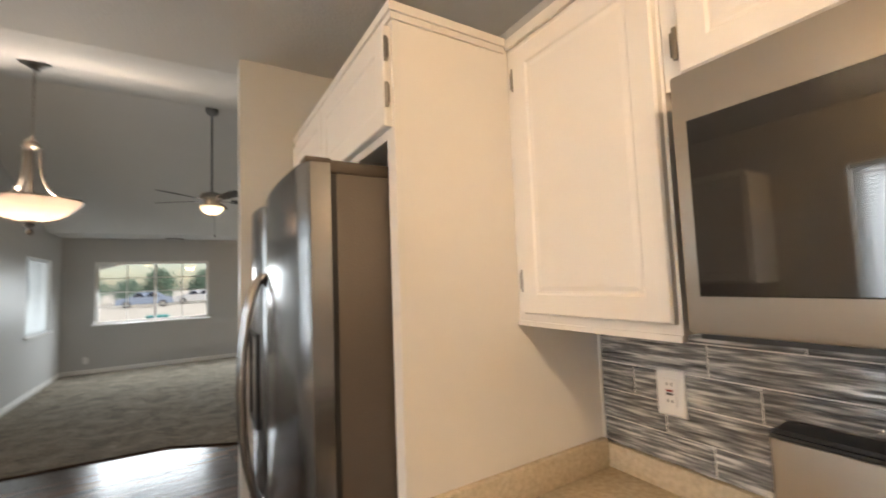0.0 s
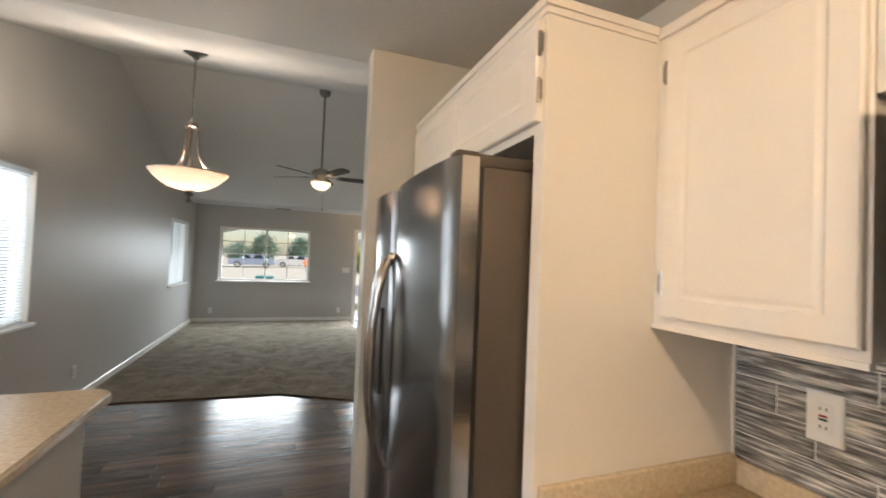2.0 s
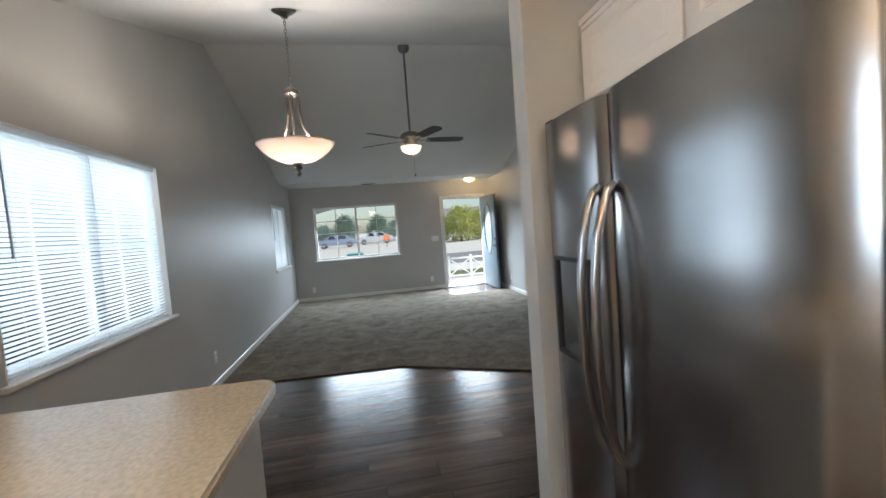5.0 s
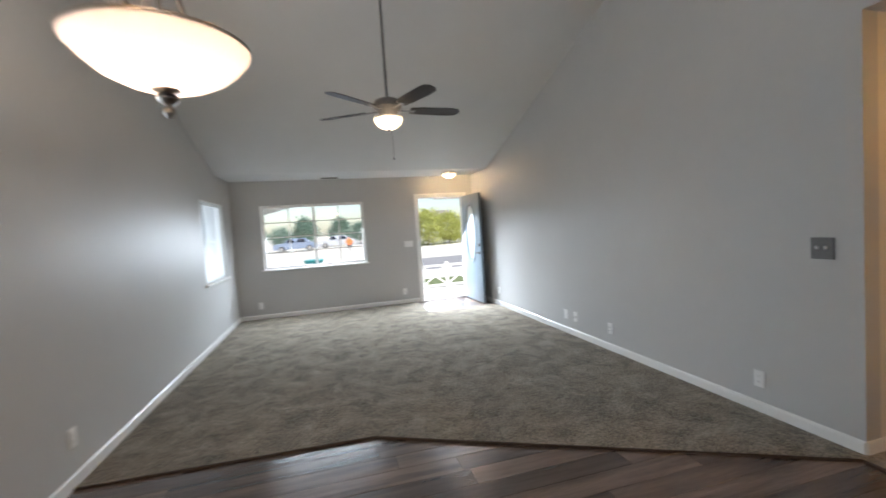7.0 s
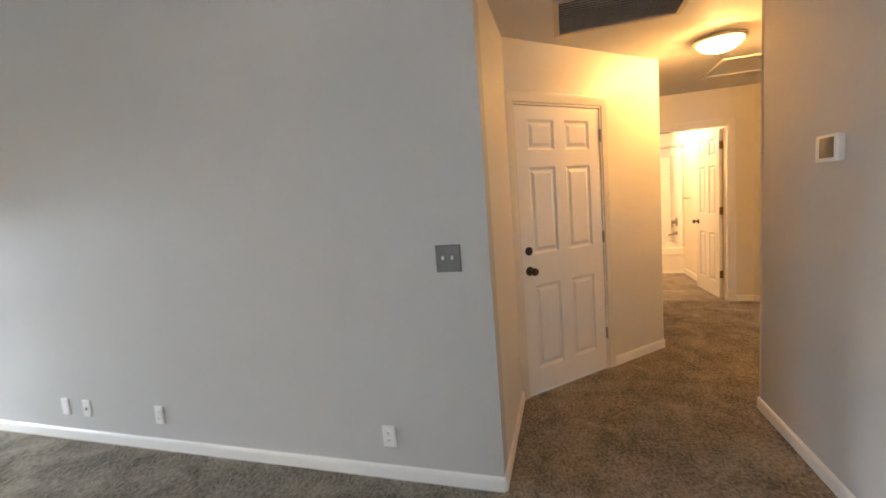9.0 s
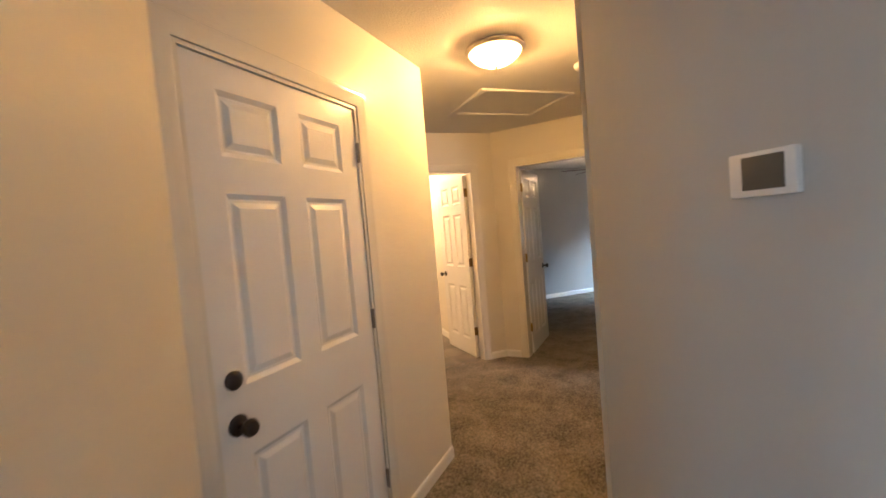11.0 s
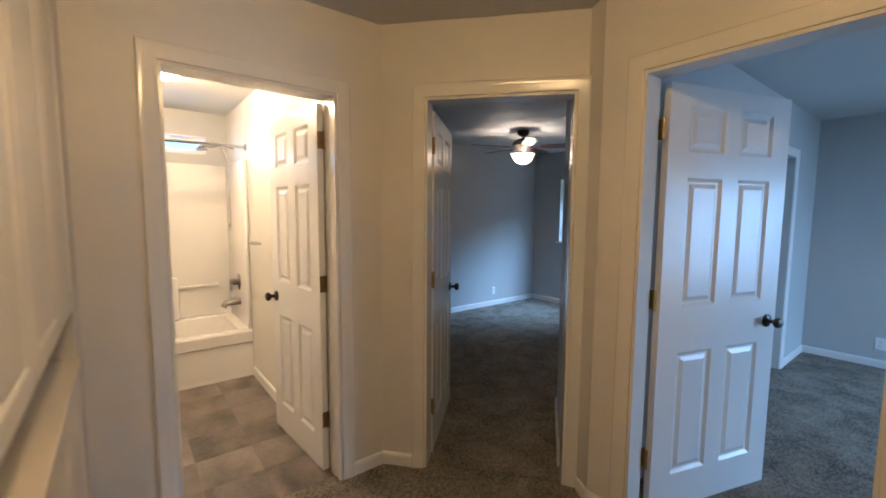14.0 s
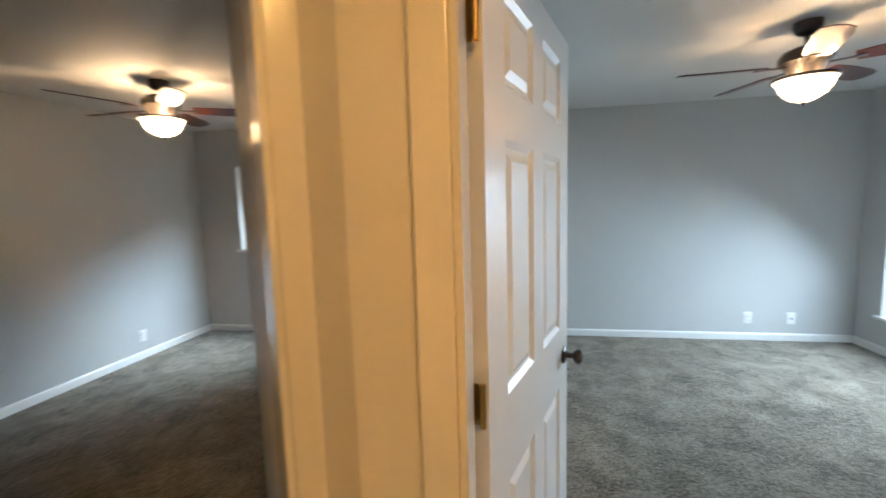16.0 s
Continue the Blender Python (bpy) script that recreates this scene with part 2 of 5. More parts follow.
# leaves let sunlight through
for _m, _c in ((LEAF, (0.55, 0.56, 0.16, 1)), (HAZELEAF, (0.22, 0.34, 0.26, 1))):
    _n, _l = _m.node_tree.nodes, _m.node_tree.links
    _milk, _both = _n.new("ShaderNodeBsdfTranslucent"), _n.new("ShaderNodeMixShader")
    _milk.inputs["Color"].default_value, _both.inputs[0].default_value = _c, 0.5
    _l.new(_n["Principled BSDF"].outputs[0], _both.inputs[1]), _l.new(_milk.outputs[0], _both.inputs[2])
    _l.new(_both.outputs[0], _n["Material Output"].inputs["Surface"])

# blind slats let some daylight through
_n, _l = SLAT.node_tree.nodes, SLAT.node_tree.links
_milk, _both = _n.new("ShaderNodeBsdfTranslucent"), _n.new("ShaderNodeMixShader")
_milk.inputs["Color"].default_value, _both.inputs[0].default_value = (0.80, 0.86, 0.90, 1), 0.38
_l.new(_n["Principled BSDF"].outputs[0], _both.inputs[1]), _l.new(_milk.outputs[0], _both.inputs[2])
_l.new(_both.outputs[0], _n["Material Output"].inputs["Surface"])


# ---------------------------------------------------------------- shapes
def box(bm, x0, x1, y0, y1, z0, z1, bevel=0.0):
    made = bmesh.ops.create_cube(bm, size=1.0)["verts"]
    for v in made:
        v.co = Vector(((x0 + x1) / 2 + v.co.x * (x1 - x0), (y0 + y1) / 2 + v.co.y * (y1 - y0), (z0 + z1) / 2 + v.co.z * (z1 - z0)))
    if bevel:
        edges = list({e for v in made for e in v.link_edges})
        bmesh.ops.bevel(bm, geom=edges, offset=bevel, segments=2, affect="EDGES", profile=0.5)


def prism(bm, points, z0, z1):
    """An upright prism on an outline given anticlockwise."""
    low, high = [bm.verts.new((x, y, z0)) for x, y in points], [bm.verts.new((x, y, z1)) for x, y in points]
    bm.faces.new(low[::-1]), bm.faces.new(high)
    for i in range(len(points)):
        j = (i + 1) % len(points)
        bm.faces.new((low[i], low[j], high[j], high[i]))


def lathe(bm, profile, n=32, x=0.0, y=0.0, z=0.0, capped=True):
    rings = []
    for r, h in profile:
        rings.append([bm.verts.new((x + r * math.cos(2 * math.pi * i / n), y + r * math.sin(2 * math.pi * i / n), z + h)) for i in range(n)])
    for a, b in zip(rings, rings[1:]):
        for i in range(n):
            bm.faces.new((a[i], a[(i + 1) % n], b[(i + 1) % n], b[i]))
    if capped and profile[0][0] > 1e-4:
        bm.faces.new(rings[0][::-1])
    if capped and profile[-1][0] > 1e-4:
        bm.faces.new(rings[-1])


def tube(bm, points, r, n=10):
    points = [Vector(p) for p in points]
    rings = []
    for i, p in enumerate(points):
        way = (points[min(i + 1, len(points) - 1)] - points[max(i - 1, 0)]).normalized()
        side = way.cross(Vector((0.3, 0.5, 0.81))).normalized()
        up = side.cross(way)
        rings.append([bm.verts.new(p + r * (math.cos(2 * math.pi * k / n) * side + math.sin(2 * math.pi * k / n) * up)) for k in range(n)])
    for a, b in zip(rings, rings[1:]):
        for k in range(n):
            bm.faces.new((a[k], a[(k + 1) % n], b[(k + 1) % n], b[k]))
    bm.faces.new(rings[0][::-1]), bm.faces.new(rings[-1])


def rect_rings(bm, x0, x1, z0, z1, steps):
    """Nested rectangles that face -y: each step is an inset and a depth y; the last one is filled."""
    rings = []
    for inset, y in steps:
        rings.append([bm.verts.new(c) for c in ((x0 + inset, y, z0 + inset), (x1 - inset, y, z0 + inset), (x1 - inset, y, z1 - inset), (x0 + inset, y, z1 - inset))])
    for a, b in zip(rings, rings[1:]):
        for i in range(4):
            bm.faces.new((a[i], a[(i + 1) % 4], b[(i + 1) % 4], b[i]))
    bm.faces.new(rings[-1])


def mesh_of(name, bm, mat, smooth=False):
    bmesh.ops.recalc_face_normals(bm, faces=bm.faces)
    me = bpy.data.meshes.new(name)
    bm.to_mesh(me)
    bm.free()
    me.materials.append(mat)
    if smooth:
        for f in me.polygons:
            f.use_smooth = True
        me.set_sharp_from_angle(angle=radians(38))
    return me


def thing(name, x, y, z, turn=0.0, label="", category="", group=""):
    ob = new(name)
    ob.empty_display_size = 0.1
    ob.matrix_world = pose(x, y, z, 0, 0, turn)
    return tagged(ob, label, category, group)


def part(name, bm, mat, parent, label="", smooth=False):
    ob = new(name, mesh_of(name, bm, mat, smooth))
    ob.parent = parent
    return tagged(ob, label) if label else ob


def block(name, bounds, mat, parent, bevel=0.0, label=""):
    bm = bmesh.new()
    box(bm, *bounds, bevel)
    return part(name, bm, mat, parent, label, smooth=bevel > 0)


def structure(name, bm, mat, label, category):
    return tagged(new(name, mesh_of(name, bm, mat)), label, category, kind="structure")


def wall(name, a, b, thick, z1, openings=(), label="gray painted drywall wall", z0=0.0, gable=None, mat=None):
    """A wall whose visible face runs from a to b, its body to the left of that way. Openings: (from, to, bottom, top) along it. gable: (distance, height) rows that cap it."""
    a, b = Vector(a), Vector(b)
    way = (b - a).normalized()
    side, length = Vector((-way.y, way.x)) * thick, (b - a).length
    bm = bmesh.new()

    def piece(s0, s1, low, high):
        if s1 - s0 > 1e-4 and high - low > 1e-4:
            p, q = a + way * s0, a + way * s1
            prism(bm, [tuple(p), tuple(q), tuple(q + side), tuple(p + side)], low, high)

    at = 0.0
    for s0, s1, low, high in sorted(openings):
        piece(at, s0, z0, z1), piece(s0, s1, z0, low), piece(s0, s1, high, z1)
        at = s1
    piece(at, length, z0, z1)
    if gable:
        front = [bm.verts.new((*(a + way * s), h)) for s, h in gable]
        back = [bm.verts.new((*(a + way * s + side), h)) for s, h in gable]
        bm.faces.new(front), bm.faces.new(back[::-1])
        for i in range(len(gable)):
            j = (i + 1) % len(gable)
            bm.faces.new((front[j], front[i], back[i], back[j]))
    return structure(name, bm, mat or PAINT, label, "wall")


def skirting(a, b, lead=(0.0, 0.0)):
    """White baseboard along a wall's foot, proud of it on the right of a to b."""
    a, b = Vector(a), Vector(b)
    way = (b - a).normalized()
    out = Vector((way.y, -way.x))
    bm = bmesh.new()
    outline = ((0, 0), (0.013, 0), (0.013, 0.066), (0.010, 0.078), (0.004, 0.085), (0, 0.085))
    ends = []
    for p in (a - way * lead[0], b + way * lead[1]):
        ends.append([bm.verts.new((*(p + out * d), h)) for d, h in outline])
    n = len(outline)
    for i in range(n):
        bm.faces.new((ends[0][i], ends[0][(i + 1) % n], ends[1][(i + 1) % n], ends[1][i]))
    bm.faces.new(ends[0][::-1]), bm.faces.new(ends[1])
    structure("baseboard", bm, WHITE, "white painted wooden baseboard along the wall", "baseboard")

# ---------------------------------------------------------------- the shell
L, R, FAR = -1.735, 2.676, 9.84
LOW, HALLC, BEDC, RIDGE, RIDGE_Y, BREAK, EAVE = 2.43, 2.445, 2.41, 3.58, 5.53, 2.12, 8.95
SOUTH, NORTH_HALL = -1.7, 2.39


def vault(y):
    if y < BREAK:
        return LOW
    if y < RIDGE_Y:
        return LOW + (RIDGE - LOW) * (y - BREAK) / (RIDGE_Y - BREAK)
    return max(HALLC, HALLC + (RIDGE - HALLC) * (EAVE - y) / (EAVE - RIDGE_Y))


# left wall: the way runs along +y with its body on -x
wall("wall_west", (L, SOUTH - 0.12), (L, FAR + 0.14), 0.14, 2.55,
     [(y0 - SOUTH + 0.12, y1 - SOUTH + 0.12, z0, z1) for y0, y1, z0, z1 in ((-0.10, 0.91, 1.12, 2.06), (2.64, 4.17, 0.88, 2.045), (8.035, 9.22, 0.866, 2.01))],
     gable=[(BREAK - SOUTH + 0.12, 2.55), (EAVE - SOUTH + 0.12, 2.55), (RIDGE_Y - SOUTH + 0.12, RIDGE + 0.12)])
wall("wall_north", (L, FAR), (R + 0.13, FAR), 0.14, 2.6, [(-1.272 - L, 0.528 - L, 0.87, 2.01), (1.572 - L, 2.49 - L, 0.0, 2.035)])
wall("wall_east", (R, FAR), (R, 3.513), 0.12, 2.55, gable=[(FAR - EAVE, 2.55), (FAR - 3.513, 2.55), (FAR - 3.513, vault(3.513) + 0.1), (FAR - RIDGE_Y, RIDGE + 0.12)])
wall("wall_header", (R, 3.513), (R, 2.075), 0.12, 2.5, z0=HALLC, gable=[(0, 2.5), (1.438, 2.5), (0, vault(3.513) + 0.1)], label="gray drywall above the hallway opening")
wall("wall_hall_return", (R + 0.12, 3.513), (3.607, 3.513), 0.11, 2.6, mat=CREAM, label="cream painted drywall wall")
HX = math.sqrt(0.5)
g0, g1 = 0.048, 0.878
wall("wall_hall_diagonal", (3.607, 3.513), (4.73, NORTH_HALL), 0.11, 2.6, [(g0, g1, 0.0, 2.045)], mat=CREAM, label="cream painted drywall wall")
wall("wall_hall_north", (4.73, NORTH_HALL), (6.43, NORTH_HALL), 0.11, 2.6, [(0.17, 1.33, 0.10, 2.06)], mat=CREAM, label="cream painted drywall wall")
wall("wall_bathroom", (6.31, NORTH_HALL), (6.31, 1.12), 0.12, 2.6, [(NORTH_HALL - 2.11, NORTH_HALL - 1.375, 0.0, 2.045)], mat=CREAM, label="cream painted drywall wall")
D0, D1 = Vector((6.31, 1.12)), Vector((5.509, 0.415))
DW = (D1 - D0).normalized()
m0, m1 = (Vector((6.127, 0.955)) - D0).dot(DW), (Vector((5.546, 0.456)) - D0).dot(DW)
wall("wall_bedroom_diagonal", D0, D1, 0.11, 2.6, [(m0, m1, 0.0, 2.06)], mat=CREAM, label="cream painted drywall wall")
wall("wall_bedroom_door", (5.394, 0.48), (4.20, 0.48), 0.11, 2.6, [(5.394 - 5.20, 5.394 - 4.42, 0.0, 2.06)], mat=CREAM, label="cream painted drywall wall")
bm = bmesh.new()
prism(bm, [(5.509, 0.4152), (5.394, 0.48), (5.394, 0.37), (5.50, 0.30), (5.56, 0.40)], 0, 2.6)
structure("wall_corner_return", bm, CREAM, "short cream painted return between two bedroom doors", "wall")
wall("wall_hall_side", (4.323, 0.48), (4.323, 1.467), 0.11, 2.6, mat=CREAM, label="cream painted drywall wall")
wall("wall_hall_slant", (4.323, 1.467), (3.685, 2.075), 0.11, 2.6, mat=CREAM, label="cream painted drywall wall")
bm = bmesh.new()
box(bm, 0.42, 3.655, 1.965, 2.075, 0, 2.6)
structure("wall_partition", bm, PAINT, "gray painted partition wall between kitchen and hall", "wall")
# kitchen
wall("wall_kitchen_east", (1.303, 1.965), (1.303, SOUTH - 0.12), 0.12, 2.6)
wall("wall_kitchen_south", (1.303, SOUTH), (L, SOUTH), 0.12, 2.6)
# bedrooms and bathroom
BY = -3.385
wall("wall_bedroom_west", (1.86, BY), (1.86, 0.37), 0.16, 2.6, [(-3.10 - BY, -1.75 - BY, 0.35, 2.0)])
wall("wall_bedroom_south", (5.90, BY), (1.70, BY), 0.14, 2.6)
BX, BS = 8.84, -3.24
wall("wall_bedroom_small_south", (BX + 0.12, BS), (6.05, BS), 0.14, 2.6, [(BX + 0.12 - 8.33, BX + 0.12 - 6.93, 1.0, 1.98)])
wall("wall_bedroom_small_east", (BX, 1.25), (BX, BS), 0.10, 2.6)
wall("wall_bedroom_north", (1.70, 0.37), (4.20, 0.37), 0.10, 2.6)
wall("wall_closet", (5.32, 0.37), (5.32, BY), 0.10, 2.6, [(0.37 + 0.42, 0.37 + 2.55, 0.0, 1.97)])
wall("wall_closet_back", (5.78, BY), (5.78, 0.0), 0.08, 2.6)
wall("wall_vestibule", (6.127, -0.266), (5.615, 0.395), 0.09, 2.6)
wall("wall_bedroom_closet", (6.127, BS), (6.127, -0.266), 0.10, 2.6)
wall("wall_outer_east", (8.95, 3.1), (8.95, 1.25), 0.14, 2.6, [(3.1 - 2.60, 3.1 - 1.56, 2.0, 2.17)])
bm = bmesh.new()
box(bm, 6.43, 8.95, 1.25, 1.37, 0, 2.6)
structure("wall_bathroom_south", bm, CREAM, "cream painted wall beside the bathtub", "wall")
wall("wall_bathroom_north", (6.31, 3.0), (9.09, 3.0), 0.12, 2.6, mat=CREAM, label="cream painted drywall wall")
wall("wall_bathroom_inner", (6.43, 2.39), (6.43, 3.0), 0.12, 2.6, mat=CREAM, label="cream painted drywall wall")

# ceilings
bm = bmesh.new()
box(bm, L, 1.36, SOUTH, BREAK, LOW, LOW + 0.08)
structure("ceiling_kitchen", bm, CEILING, "flat pale gray textured kitchen ceiling", "ceiling")
bm = bmesh.new()
rows = [(BREAK, LOW), (RIDGE_Y, RIDGE), (EAVE, HALLC), (FAR, HALLC)]
low = [[bm.verts.new((x, y, z)) for x in (L, R)] for y, z in rows]
top = [[bm.verts.new((x, y, z + 0.08)) for x in (L, R)] for y, z in rows]
for i in range(3):
    bm.faces.new((low[i][0], low[i][1], low[i + 1][1], low[i + 1][0]))
    bm.faces.new((top[i][0], top[i + 1][0], top[i + 1][1], top[i][1]))
    for k in (0, 1):
        bm.faces.new((low[i][k], low[i + 1][k], top[i + 1][k], top[i][k]))
bm.faces.new((low[0][0], top[0][0], top[0][1], low[0][1])), bm.faces.new((low[3][0], low[3][1], top[3][1], top[3][0]))
structure("ceiling_vaulted", bm, CEILING, "vaulted pale gray ceiling with a ridge across the living room", "ceiling")
bm = bmesh.new()
prism(bm, [(R + 0.12, 1.0), (4.2, 1.0), (4.2, 0.3), (6.37, 0.3), (6.37, 2.45), (4.78, 2.45), (3.65, 3.57), (R + 0.12, 3.57)], HALLC, HALLC + 0.08)
structure("ceiling_hall", bm, CEILING, "flat pale gray hallway ceiling", "ceiling")
bm = bmesh.new()
box(bm, 1.70, 5.78, BY - 0.1, 0.40, BEDC, BEDC + 0.08)
structure("ceiling_bedroom_large", bm, CEILING, "flat pale bedroom ceiling", "ceiling")
bm = bmesh.new()
prism(bm, [(5.60, 0.33), (6.08, -0.24), (6.08, BS - 0.1), (8.9, BS - 0.1), (8.9, 1.30), (6.40, 1.30), (6.40, 1.10)], BEDC, BEDC + 0.08)
structure("ceiling_bedroom_small", bm, CEILING, "flat pale bedroom ceiling", "ceiling")
bm = bmesh.new()
box(bm, 6.37, 9.0, 1.30, 3.06, 2.40, 2.48)
structure("ceiling_bathroom", bm, CEILING, "flat white bathroom ceiling", "ceiling")

# floors
bm = bmesh.new()
prism(bm, [(L - 0.1, SOUTH - 0.1), (2.9, SOUTH - 0.1), (2.9, 5.2), (L - 0.1, 5.2)], -0.10, -0.006)
floor = structure("floor", bm, DARK, "dark gray-brown wood-look vinyl plank floor", "floor")
bm = bmesh.new()
prism(bm, [(L, 4.90), (0.07, 4.82), (2.605, 3.50), (2.605, 2.075), (3.685, 2.075), (4.323, 1.467), (4.323, 0.40), (5.5, 0.40), (6.36, 1.10), (6.36, 2.39), (4.73, 2.39),
           (3.607, 3.513), (R, 3.513), (R, 8.80), (1.43, 8.80), (1.43, FAR + 0.02), (L, FAR + 0.02)], -0.05, 0.012)
structure("carpet_living_room", bm, CARPET, "brown-gray cut-pile carpet with mottled shading", "carpet")
bm = bmesh.new()
prism(bm, [(1.86, BY), (5.78, BY), (5.78, 0.40), (1.86, 0.40)], -0.05, 0.012)
structure("carpet_bedroom_large", bm, CARPET, "brown-gray cut-pile bedroom carpet", "carpet")
bm = bmesh.new()
prism(bm, [(5.52, 0.37), (6.08, -0.27), (6.155, BS), (BX, BS), (BX, 1.25), (6.46, 1.25), (6.36, 1.11)], -0.05, 0.011)
structure("carpet_bedroom_small", bm, CARPET, "brown-gray cut-pile bedroom carpet", "carpet")
bm = bmesh.new()
box(bm, 6.36, 8.95, 1.37, 3.0, -0.10, -0.002)
bathfloor = structure("floor_bathroom", bm, BATHFLOOR, "mottled gray-brown vinyl bathroom floor", "floor")
bm = bmesh.new()
box(bm, 1.43, R, 8.80, FAR + 0.02, -0.05, -0.006)
landing = structure("floor_entry", bm, DARK, "dark vinyl plank landing inside the front door", "floor")
bm = bmesh.new()
tube(bm, [(L, 4.895, 0.004), (0.07, 4.815, 0.004), (2.60, 3.49, 0.004), (2.60, 2.08, 0.004)], 0.011, 6)
structure("carpet_edge", bm, material("carpet_binding", (0.05, 0.03, 0.02), 0.9), "dark bound edge where the carpet meets the planks", "carpet edge")

for a, b in (((L, 2.20), (L, FAR)), ((L, FAR), (1.505, FAR)), ((R, FAR), (R, 3.513)), ((R, 3.513), (3.607, 3.513)),
             ((3.607 + (g1 + 0.07) * HX, 3.513 - (g1 + 0.07) * HX), (4.73, NORTH_HALL)), ((6.10, NORTH_HALL), (6.31, NORTH_HALL)),
             ((6.31, NORTH_HALL), (6.31, 2.175)), ((6.31, 1.31), (6.31, 1.12)), ((6.31, 1.12), tuple(D0 + DW * (m0 - 0.07))),
             ((5.502, 0.409), (5.394, 0.48)), ((5.394, 0.48), (5.262, 0.48)), ((4.323, 0.48), (4.323, 1.467)), ((4.323, 1.467), (3.685, 2.075)), ((3.685, 2.075), (0.42, 2.075)), ((0.42, 2.075), (0.42, 1.965)),
             ((1.86, BY), (1.86, 0.37)), ((BX, BS), (6.155, BS)), ((5.32, BY), (1.86, BY)), ((5.32, -2.62), (5.32, BY)), ((BX, 1.25), (BX, BS)),
             ((6.127, -0.266), (5.66, 0.34)), ((6.127, BS), (6.127, -0.266)), ((8.15, 1.37), (6.50, 1.37))):
    skirting(a, b)


# ---------------------------------------------------------------- doors and windows
def hinge(parent, x, y, z, mat, half=0.016):
    bm = bmesh.new()
    box(bm, x - 0.002, x + 0.001, y - half, y + half, z - 0.045, z + 0.045)
    lathe(bm, [(0.007, -0.047), (0.007, 0.047)], 10, x - 0.006, y - 0.018, z)
    return part("hinge", bm, mat, parent, smooth=True)


def six_panel_leaf(parent, world, width, height, knob_sides, hinge_mat, knob_mat, mat=DOORWHITE, deadbolt=False, hinge_y=0.0, hinge_x=0.0, stile=0.108, plate_half=0.016):
    """A six-panel door leaf from its hinge along +x, 35 mm thick."""
    t = 0.0175
    k = height / 2.03
    mid = 0.105
    rows = [(0.195 * k, 0.80 * k), (1.02 * k, 1.62 * k), (1.735 * k, 1.94 * k)]
    bm = bmesh.new()
    for x0, x1 in ((0.0, stile), (width - stile, width)):
        box(bm, x0, x1, -t, t, 0.014, height)
    levels = [0.014, rows[0][0], rows[0][1], rows[1][0], rows[1][1], rows[2][0], rows[2][1], height]
    for i in range(0, 8, 2):
        box(bm, stile, width - stile, -t, t, levels[i], levels[i + 1])
    for z0, z1 in rows:
        box(bm, (width - mid) / 2, (width + mid) / 2, -t, t, z0, z1)
    leaf = part("leaf", bm, mat, parent)
    leaf.matrix_local = parent.matrix_world.inverted() @ world
    for z0, z1 in rows:
        for x0, x1 in ((stile, (width - mid) / 2), ((width + mid) / 2, width - stile)):
            bm = bmesh.new()
            rect_rings(bm, x0, x1, z0, z1, [(0, -t), (0.016, -t + 0.010), (0.026, -t + 0.010), (0.046, -t + 0.002), (0.05, -t + 0.002)])
            rect_rings(bm, x0, x1, z0, z1, [(0, t), (0.016, t - 0.010), (0.026, t - 0.010), (0.046, t - 0.002), (0.05, t - 0.002)])
            part("panel", bm, mat, leaf)
    for s in knob_sides:
        bm = bmesh.new()
        lathe(bm, [(0.033, 0), (0.033, 0.006), (0.026, 0.010), (0.011, 0.013), (0.010, 0.035), (0.020, 0.040), (0.027, 0.050), (0.028, 0.058), (0.022, 0.068), (0.008, 0.072), (0.0, 0.072)], 20)
        bmesh.ops.transform(bm, matrix=pose(width - 0.065, s * t, 0.91, 90 if s < 0 else -90), verts=bm.verts)
        part("knob", bm, knob_mat, leaf, smooth=True)
        if deadbolt:
            bm = bmesh.new()
            lathe(bm, [(0.030, 0), (0.030, 0.008), (0.024, 0.014), (0.010, 0.016), (0.0, 0.016)], 20)
            bmesh.ops.transform(bm, matrix=pose(width - 0.065, s * t, 1.05, 90 if s < 0 else -90), verts=bm.verts)
            part("deadbolt", bm, knob_mat, leaf, smooth=True)
    for z in (0.305, 1.07, 1.835):
        hinge(leaf, hinge_x, hinge_y, z, hinge_mat, plate_half)
    return leaf


def casing(bm, w, h, y0, out):
    """Moulded trim, mitred round an opening of that size on the face y0; out is -1 or 1."""
    outline = ((0.004, 0.0), (0.004, 0.008), (0.009, 0.011), (0.030, 0.0125), (0.046, 0.016), (0.058, 0.0185), (0.066, 0.018), (0.070, 0.014), (0.070, 0.0))
    rows = [[bm.verts.new((x, y0 + out * lift, z)) for x, z in ((-d, 0.0), (-d, h + d), (w + d, h + d), (w + d, 0.0))] for d, lift in outline]
    for p, q in zip(rows, rows[1:]):
        for i in range(3):
            bm.faces.new((p[i], p[i + 1], q[i + 1], q[i]))


